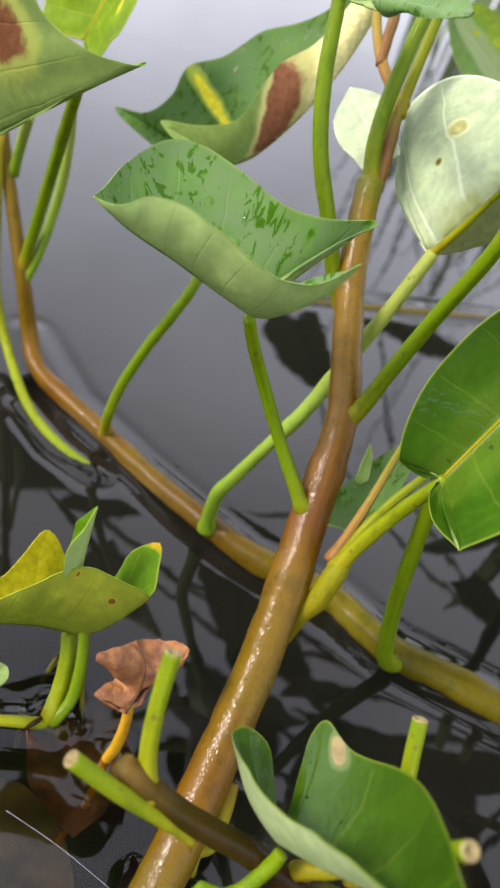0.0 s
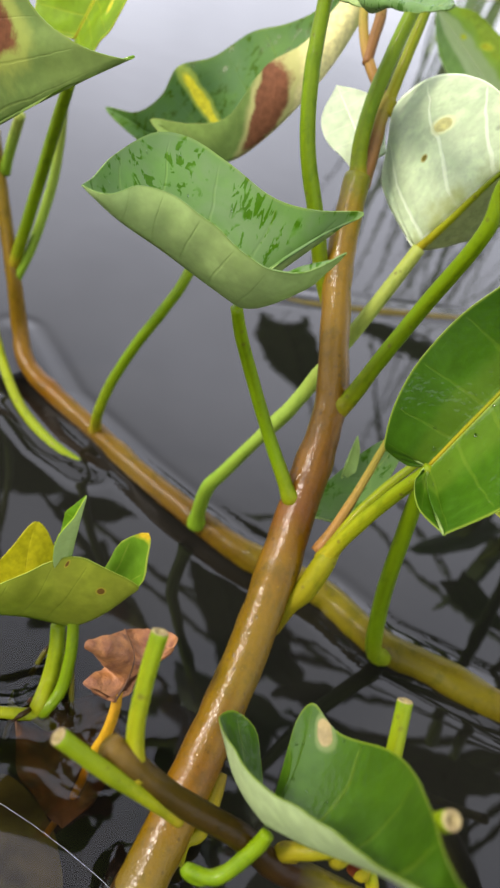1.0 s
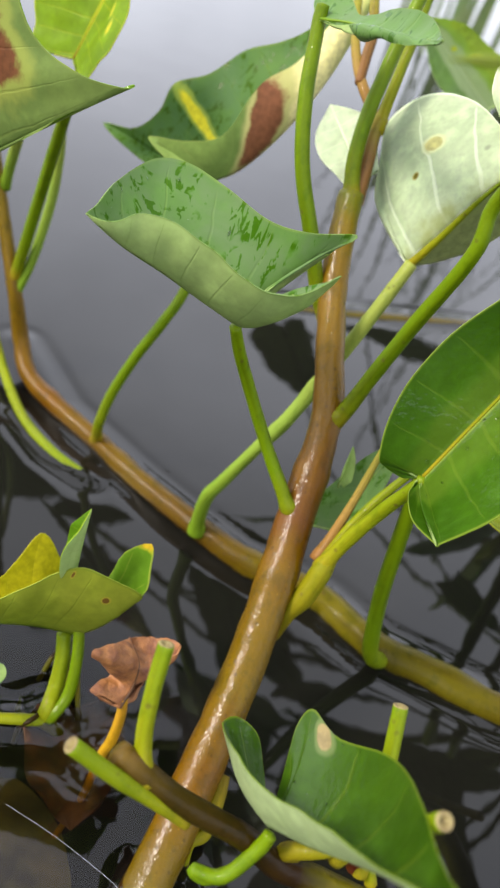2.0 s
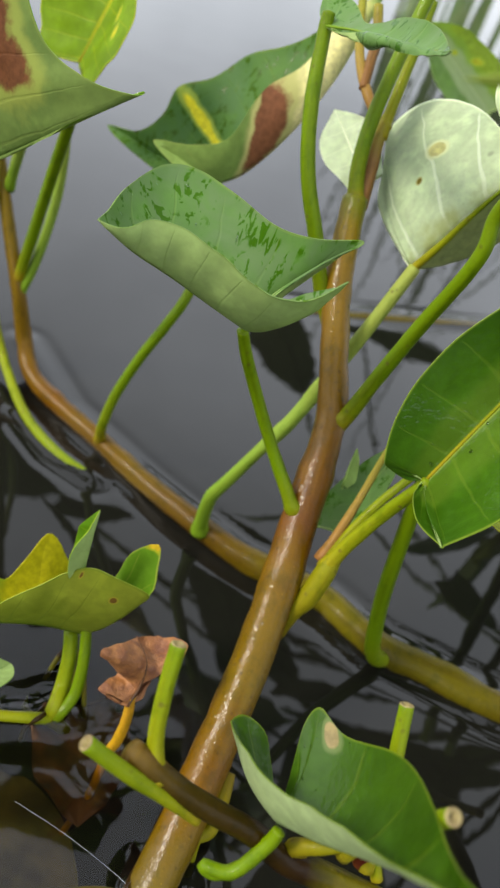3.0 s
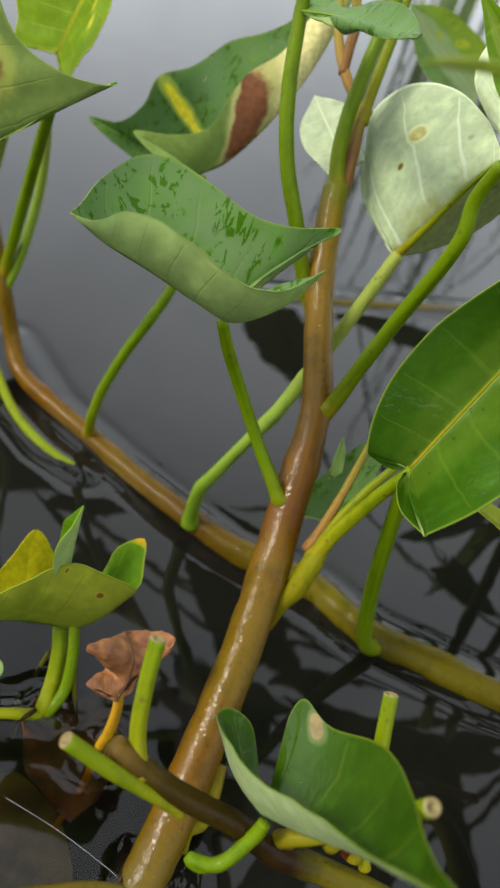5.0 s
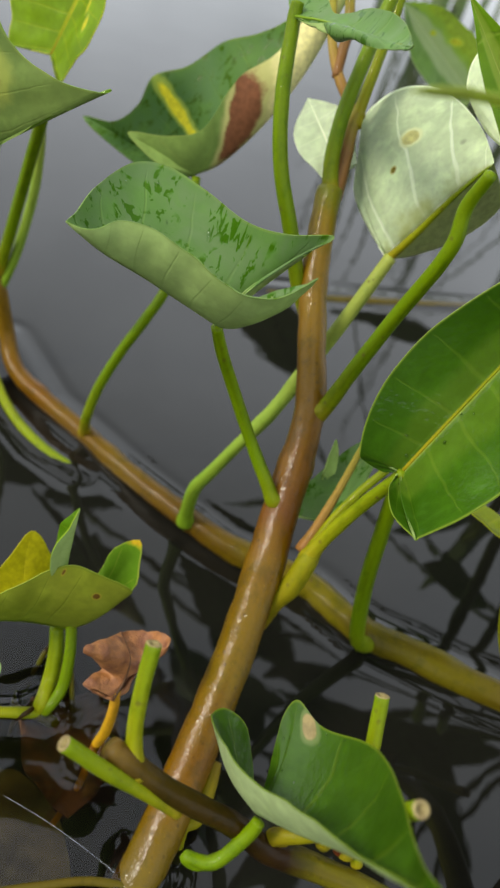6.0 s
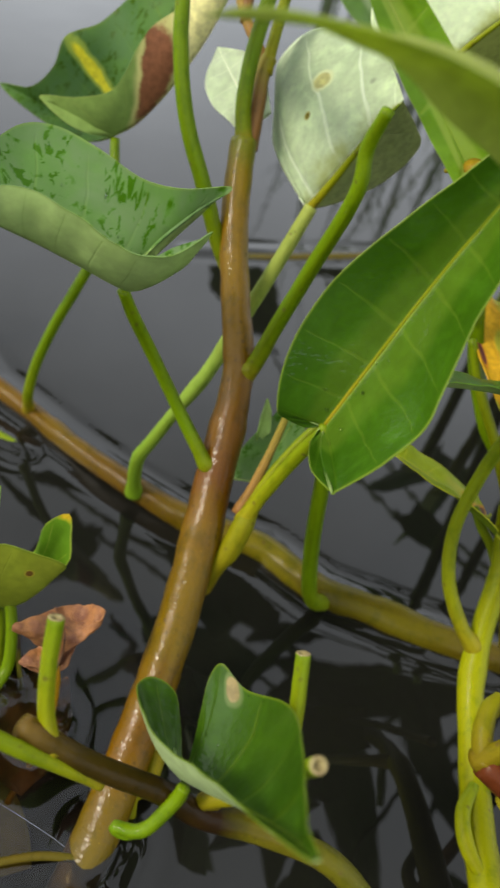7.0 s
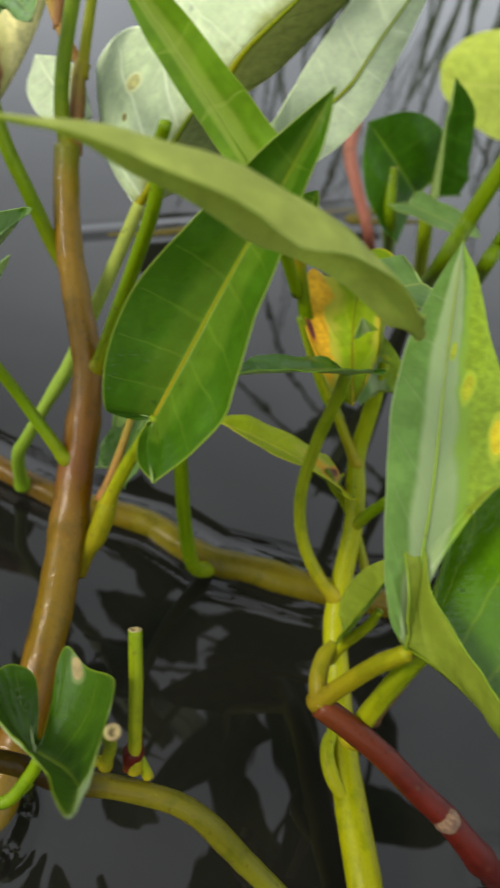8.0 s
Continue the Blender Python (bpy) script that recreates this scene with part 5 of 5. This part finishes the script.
lime = draped_leaf("leaf", hang, [(0.1258, 0.1086, 0.1085), (0.1266, 0.124, 0.1239), (0.1271, 0.1399, 0.1396), (0.127, 0.1623, 0.158), (0.1298, 0.1854, 0.1686), (0.1322, 0.203, 0.1762)],
            [(0.1258, 0.1086, 0.1085), (0.1203, 0.1125, 0.1149), (0.1163, 0.1232, 0.1274), (0.1142, 0.1367, 0.1402), (0.1129, 0.1511, 0.1527), (0.1162, 0.1681, 0.1627), (0.124, 0.1874, 0.1699), (0.1322, 0.203, 0.1762)],
            [(0.1258, 0.1086, 0.1085), (0.1325, 0.1288, 0.1165), (0.1363, 0.1472, 0.1311), (0.1418, 0.1439, 0.1372), (0.1478, 0.1435, 0.1435), (0.1441, 0.1587, 0.1565), (0.139, 0.1759, 0.1656), (0.1366, 0.1915, 0.1717), (0.1322, 0.203, 0.1762)],
            (LIME_TOP, OLIVE_UNDER), "long lime green leaf with yellow spots, a pale midrib and painted sheen", lobes=(2, 3), bulge=(0.06, -0.06), seed=21, rib=PALE_SKIN, rib_size=.0007)
wet = draped_leaf("leaf", hang, [(0.1258, 0.1086, 0.1085), (0.1335, 0.1058, 0.1065), (0.1441, 0.1004, 0.1023), (0.1559, 0.0933, 0.0962), (0.1715, 0.0818, 0.086)],
            [(0.1258, 0.1086, 0.1085), (0.1359, 0.1248, 0.1097), (0.1405, 0.1455, 0.1151), (0.1438, 0.159, 0.1212), (0.1543, 0.1561, 0.1285), (0.1629, 0.1369, 0.1326), (0.1638, 0.112, 0.1294), (0.162, 0.0895, 0.1226), (0.1715, 0.0818, 0.086)],
            [(0.1258, 0.1086, 0.1085), (0.1239, 0.114, 0.1199), (0.1218, 0.124, 0.1276), (0.1245, 0.1359, 0.1319), (0.1276, 0.1282, 0.1271), (0.1297, 0.1161, 0.1231), (0.134, 0.1065, 0.1222), (0.1391, 0.0968, 0.1213), (0.1452, 0.0862, 0.1196), (0.1715, 0.0818, 0.086)],
            (WET_TOP, OLIVE_UNDER), "wet green leaf with one half folded over", lobes=(3, 3), bulge=(-0.08, -0.08), crumple=0.02, seed=22)
tube("stem", hang, [(0.1128, 0.1123, 0.0696), (0.1307, 0.1053, 0.0616), (0.1472, 0.0982, 0.051), (0.1581, 0.0941, 0.0438), (0.1733, 0.0887, 0.0297), (0.1993, 0.0921, -0.006)], [.0038, .0038, .0039, .0041, .0044, .0045], RED_SKIN, "dark red-brown stem running into the water", sides=16, nodes=[(.62, .16, .004)], cut=False)
tube("stem", hang, [(0.1133, 0.1118, 0.0691), (0.1116, 0.1187, 0.0726), (0.113, 0.125, 0.0752), (0.1159, 0.1288, 0.0767)], [.0032, .0028, .0025, .0019], OLIVE_SKIN, "upturned olive end of the red stem")

# ---------------------------------------------------------------- leaves above
above = thing("water_spinach", (0.0456, 0.3959, 0), "tall water spinach whose leaves hang over the water", "aquatic plant")
leaf("leaf", above, (0.1060, 0.1301, 0.1882), (0.0081, 0.1042, 0.2250), (0.0273, 0.7823, 0.6224), (NEAR_UNDER, NEAR_UNDER), "long narrow leaf close by, seen from below its edge", width=0.085, sides=(1.80, 1.44), back=(-0.06, -0.06), out=(0.03, 0.03), shoulder=0.397, taper=0.19, fold=(-0, 8), curl=(-49, -43), bend=55, sway=0.147, twist=-13, wave=.004, seed=23)
leaf("leaf", above, (0.0710, 0.2108, 0.1798), (0.0222, 0.2260, 0.2257), (0.2767, -0.7857, 0.5533), (CLEAR_TOP, GREEN_UNDER), "narrow green leaf crossing the others", width=0.114, sides=(0.71, 1.08), back=(0.052, 0.051), out=(0.095, 0.170), shoulder=0.426, taper=0.97, fold=(-10, 29), curl=(-5, 7), bend=-13, sway=-0.048, twist=-9, wave=.006, seed=24, rib=PALE_SKIN, rib_size=.008)
draped_leaf("leaf", above, [(0.0693, 0.2415, 0.17), (0.0853, 0.2443, 0.1857), (0.0953, 0.2443, 0.199), (0.0997, 0.244, 0.2112), (0.1059, 0.2433, 0.2261), (0.1103, 0.243, 0.2368)],
            [(0.0693, 0.2415, 0.17), (0.0719, 0.2415, 0.1807), (0.0752, 0.2397, 0.1882), (0.0814, 0.2453, 0.2026), (0.0876, 0.2471, 0.2158), (0.095, 0.2461, 0.2305), (0.1103, 0.243, 0.2368)],
            [(0.0693, 0.2415, 0.17), (0.0811, 0.2422, 0.171), (0.0905, 0.2418, 0.1749), (0.098, 0.2431, 0.1833), (0.1037, 0.2445, 0.1945), (0.1076, 0.2463, 0.2088), (0.11, 0.2463, 0.2225), (0.1103, 0.243, 0.2368)],
            (PLAIN_PALE, DARK_TOP), "long whitish underside of a leaf", lobes=(2, 2), bulge=(0.06, 0.06), seed=25, rib=LIME_SKIN, rib_size=.0008)
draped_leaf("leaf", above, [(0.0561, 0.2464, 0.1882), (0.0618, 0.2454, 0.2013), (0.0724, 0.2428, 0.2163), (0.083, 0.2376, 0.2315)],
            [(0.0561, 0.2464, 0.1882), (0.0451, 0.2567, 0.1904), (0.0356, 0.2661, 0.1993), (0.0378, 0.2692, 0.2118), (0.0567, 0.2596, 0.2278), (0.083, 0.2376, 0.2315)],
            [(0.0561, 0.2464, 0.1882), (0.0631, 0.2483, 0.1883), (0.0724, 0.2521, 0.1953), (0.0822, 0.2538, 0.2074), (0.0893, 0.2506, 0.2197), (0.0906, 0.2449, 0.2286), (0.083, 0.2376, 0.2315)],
            (PALE_SHADED, DARK_TOP), "whitish leaf underside, one half painted olive for shade", lobes=(2, 2), bulge=(0.06, 0.08), seed=26, rib=LIME_SKIN, rib_size=.0013)
leaf("leaf", above, (0.0907, 0.2356, 0.1445), (0.0929, 0.2433, 0.165), (-0.3233, -0.4251, 0.8454), (RICH_TOP, GREEN_UNDER), "small green leaf with a rolled edge", width=.52, back=.0, out=.4, taper=.95, fold=(14, 40), curl=(0, 50), seed=27)
tube("petiole", above, [(0.0918, 0.235, 0.1439), (0.0957, 0.2334, 0.1309), (0.1021, 0.2309, 0.1143), (0.1118, 0.2247, 0.0972), (0.1195, 0.2207, 0.088)], [.0018, .0024, .0028, .0026, .002], GREEN_SKIN, "green stalk")
tube("petiole", above, [(0.0706, 0.2113, 0.182), (0.0747, 0.2159, 0.1727), (0.0824, 0.223, 0.1563), (0.0933, 0.2307, 0.1322)], [.002, .0022, .0022, .002], GREEN_SKIN, "green stalk")

# ---------------------------------------------------------------- plants further off
far = thing("water_spinach", (0.2041, 0.5507, 0), "far water spinach with cut stalks and dark leaves", "aquatic plant")
tube("stub", far, [(0.1945, 0.5175, 0), (0.1647, 0.4234, 0.0697), (0.158, 0.4338, 0.0994)], [.0040, .0040, .0038], GREEN_SKIN, "cut green stalk", cut=True)
tube("stub", far, [(0.2123, 0.4805, 0), (0.1844, 0.4127, 0.0684), (0.1785, 0.4106, 0.0949)], [.0042, .0042, .0040], LIME_SKIN, "cut green stalk", cut=True)
tube("stem", far, [(0.183, 0.5222, -0.005), (0.1707, 0.5106, 0.0244), (0.1612, 0.539, 0.039), (0.1532, 0.5618, 0.0552), (0.1557, 0.571, 0.0728)], [.0040, .0040, .0042, .0050, .0030], PINK_SKIN, "pink-red stem")
tube("petiole", far, [(0.2101, 0.4725, 0), (0.1645, 0.313, 0.1057), (0.1695, 0.3115, 0.1343), (0.1749, 0.3104, 0.1636)], [.0040, .0040, .0038, .0036], GREEN_SKIN, "slanting green stalk")
tube("petiole", far, [(0.2515, 0.4854, 0), (0.1813, 0.3048, 0.114), (0.1801, 0.2953, 0.1331), (0.1846, 0.2974, 0.1509)], [.0034, .0034, .0032, .003], GREEN_SKIN, "slanting green stalk")
leaf("leaf", far, (0.1843, 0.4307, 0.0879), (0.1715, 0.416, 0.159), (0.5582, -0.4629, 0.6886), (DARK_TOP, GREEN_UNDER), "dark green leaf, half folded", width=.30, back=.05, out=.3, taper=.9, fold=(20, 40), seed=28, rib=GREEN_SKIN)
leaf("leaf", far, (0.1786, 0.4411, 0.0835), (0.1366, 0.4293, 0.124), (-0.3117, -0.5792, 0.7533), (DARK_TOP, GREEN_UNDER), "dark green rounded leaf", width=.55, back=.1, out=.5, taper=1.0, fold=(8, 10), bend=12, seed=29)
leaf("leaf", far, (0.1626, 0.3903, 0.1002), (0.1962, 0.3609, 0.1029), (-0.1792, 0.1058, 0.9781), (DULL_TOP, GREEN_UNDER), "dull green leaf lying low", width=.34, back=.1, out=.3, taper=.9, fold=(6, 6), seed=30)
draped_leaf("leaf", far, [(0.2947, 0.6219, 0.1035), (0.2691, 0.6225, 0.1005), (0.2451, 0.6284, 0.096), (0.219, 0.6372, 0.0944)],
            [(0.2947, 0.6219, 0.1035), (0.2961, 0.5972, 0.0917), (0.2841, 0.5852, 0.077), (0.2632, 0.5854, 0.0742), (0.2461, 0.6021, 0.075), (0.2307, 0.6161, 0.0806), (0.2215, 0.6298, 0.0868), (0.219, 0.6372, 0.0944)],
            [(0.2947, 0.6219, 0.1035), (0.2969, 0.6503, 0.1197), (0.283, 0.672, 0.1265), (0.2605, 0.6743, 0.1257), (0.2416, 0.6706, 0.119), (0.2265, 0.6578, 0.1104), (0.2184, 0.6441, 0.1017), (0.219, 0.6372, 0.0944)],
            (LEMON_TOP, OLIVE_UNDER), "yellow-green rounded leaf", lobes=(2, 2), bulge=(0.04, 0.04), seed=31)
leaf("leaf", far, (0.1316, 0.2234, 0.149), (0.1129, 0.2105, 0.1501), (-0.1683, -0.1767, 0.9698), (DULL_TOP, GREEN_UNDER), "dull green leaf behind the stalks", width=.62, back=.1, out=.6, taper=.9, fold=(6, 6), seed=32)
leaf("leaf", far, (0.0649, 0.4685, 0.1584), (0.0139, 0.4666, 0.189), (-0.0119, -0.5785, 0.8156), (LIME_TOP, GREEN_UNDER), "soft green leaf further off", width=.40, back=.1, out=.3, taper=.9, fold=(6, 10), seed=33)
drift = thing("drifting_stem", (0.0623, 0.5177, 0), "old brown stem drifting at the surface", "stem")
tube("stem", drift, [(-0.0257, 0.4716, -0.003), (0.023, 0.4921, -0.003), (0.0698, 0.5199, -0.0025), (0.1307, 0.5575, -0.003), (0.1977, 0.5966, -0.003), (0.1686, 0.5657, -0.002), (0.2361, 0.5883, -0.003)], [.004, .0045, .005, .005, .005, .005, .004], OLD_SKIN, "brown stem at the water line")

# a strand of spider silk on the water
silk = plain_material("silk", (0.75, 0.75, 0.75), (0.6, 0.6, 0.6), 300, 0.5)
web = thing("spider_thread", (-0.0127, 0.1029, 0), "pale strand of spider silk over the water", "spider silk")
tube("strand", web, [(-0.0276, 0.1052, 0.004), (-0.0109, 0.1014, 0.004), (0.0054, 0.0962, 0.004), (0.0112, 0.0939, 0.004)], .000025, silk, sides=5, per=3)
drops(big, 16, 1, (.0003, .0007), (0.02, 0.35))
drops(trough, 30, 2, (.0002, .0004), (0.15, 0.95), (0.3, 0.9), drawn=4.0)
drops(spotted, 22, 3, (.0002, .0004), (0.3, 0.98), (0.15, 0.5))
drops(wet, 26, 4, (.0003, .0008), (0.1, 0.95), drawn=1.6)
drops(lime, 14, 5, (.0003, .0006), (0.2, 0.95), drawn=1.6)

# ---------------------------------------------------------------- tall growth around, mirrored in the water
tall = thing("water_spinach", (0.36, 0.42, 0), "tall dark water spinach leaning over the pond", "aquatic plant")
OVER = [
    ((0.1374, 0.3547, 0.3), (0.1401, 0.2234, 0.33), .17),
    ((0.1775, 0.3753, 0.32), (0.2096, 0.2116, 0.3), .13),
    ((0.108, 0.401, 0.34), (0.0097, 0.4354, 0.34), .34),
    ((0.2266, 0.2291, 0.26), (0.294, 0.2167, 0.27), .30),
    ((0.1666, 0.2078, 0.28), (0.1122, 0.1611, 0.28), .40),
    ((0.0891, 0.4264, 0.3), (0.043, 0.5487, 0.32), .30),
    ((0.0947, 0.3954, 0.27), (0.1657, 0.4171, 0.27), .16),
    ((0.0386, 0.3572, 0.33), (0.0885, 0.2896, 0.33), .30),
    ((-0.0758, 0.4849, 0.3), (-0.1129, 0.4013, 0.32), .28),
    ((-0.0061, 1.0364, 0.3), (0.0595, 0.8851, 0.31), .30),
    ((-0.2547, 0.6072, 0.31), (-0.1443, 0.5501, 0.31), 0.42),
    ((-0.1387, 0.5284, 0.29), (-0.0674, 0.5456, 0.29), 0.26),
    ((0.0188, 0.5138, 0.28), (0.0718, 0.4043, 0.28), 0.26),
    ((0.1280, 0.3614, 0.27), (0.2989, 0.3880, 0.27), 0.15),
    ((0.2263, 0.3618, 0.26), (0.2563, 0.2613, 0.26), 0.16),
    ((0.1166, 1.1933, 0.33), (0.3621, 1.2163, 0.33), 0.22),
]
for n, (foot, end, wide) in enumerate(OVER):
    tube("petiole", tall, [(0.35 + .01 * n, 0.42 + .01 * (n % 3), -.01), (0.35, 0.43, 0.20), (0.5 * foot[0] + 0.15, 0.5 * foot[1] + 0.21, foot[2] + 0.03), foot], [.003, .0028, .0025, .0022], GREEN_SKIN)
    leaf("leaf", tall, foot, end, (0.1, -0.1, 1), (DARK_TOP, GREEN_UNDER), "", width=wide, back=.12, out=wide * .8, taper=.8, fold=(10, 14), bend=14, seed=40 + n)


def reeds():
    """Far clump of narrow blades standing in the pond."""
    rng = random.Random(5)
    verts, faces = [], []
    for _ in range(80):
        x, y = rng.uniform(0.0, 1.2), rng.uniform(1.55, 2.3)
        high, lean, turn, wide = rng.uniform(0.25, 0.95), rng.uniform(0.0, 0.25), rng.uniform(0, 6.28), rng.uniform(0.003, 0.008)
        b = len(verts)
        for k in range(7):
            f = k / 6
            px, py, w = x + lean * f * f * math.cos(turn), y + lean * f * f * math.sin(turn), wide * (1 - f) ** 0.6 + 0.0005
            for dx, dy in ((-w, 0), (0, 0.3 * w), (w, 0)):
                verts.append((px + dx, py + dy, high * f - 0.02 - 0.25 * lean * f ** 3))
        for k in range(6):
            for s in (0, 1):
                faces.append((b + 3 * k + s, b + 3 * k + s + 1, b + 3 * k + s + 4, b + 3 * k + s + 3))
    data = mesh_from("reeds", verts, faces, [0] * len(faces), [REED])
    tagged(new("reeds", data), "far clump of dark green reeds standing in the pond", "reeds", kind="stuff")


reeds()

# bits at the edge of the water
stray = thing("floating_stem", (0.0038, 0.0898, 0), "thin yellow-green stem lying at the water line", "stem")
tube("stem", stray, [(-0.0218, 0.0798, 0.001), (-0.0081, 0.0858, 0.001), (0.005, 0.091, 0.001), (0.018, 0.093, 0), (0.0247, 0.0928, -0.006)], [.0010, .0012, .0013, .0012, .001], OLD_SKIN)
leaf("leaf", small, (-0.054, 0.1259, 0.02), (-0.0471, 0.1433, 0.0112), (-0.1132, -0.3785, 0.9186), (GREEN_UNDER, GREEN_UNDER), "small pale green leaf low over the water", width=.40, back=.1, out=.3, taper=.9, fold=(10, 24), seed=36)
for n in range(5):
    tube("root", small, [(-0.0304, 0.1371, 0.002), (-0.0323, 0.1326, 0.0035), (-0.0352, 0.1315, -0.001), (-0.0361, 0.1325, -0.012)] if n == 0 else
         [(-0.035 + .002 * n, 0.165 - .001 * n, .003), (-0.039 + .004 * n, 0.160 - .0025 * n, .004), (-0.043 + .006 * n, 0.155 - .003 * n, -.004)], .0009, DARK_SKIN, "" if n else "dark fine roots", sides=8, per=5)
tube("scar", hang, [(0.1551, 0.0943, 0.0472), (0.1573, 0.0935, 0.0456), (0.159, 0.0929, 0.0441)], [.0034, .0042, .0034], SCAR, "pale torn scar at the joint", sides=16, per=4, wobble=.18, seed=3)
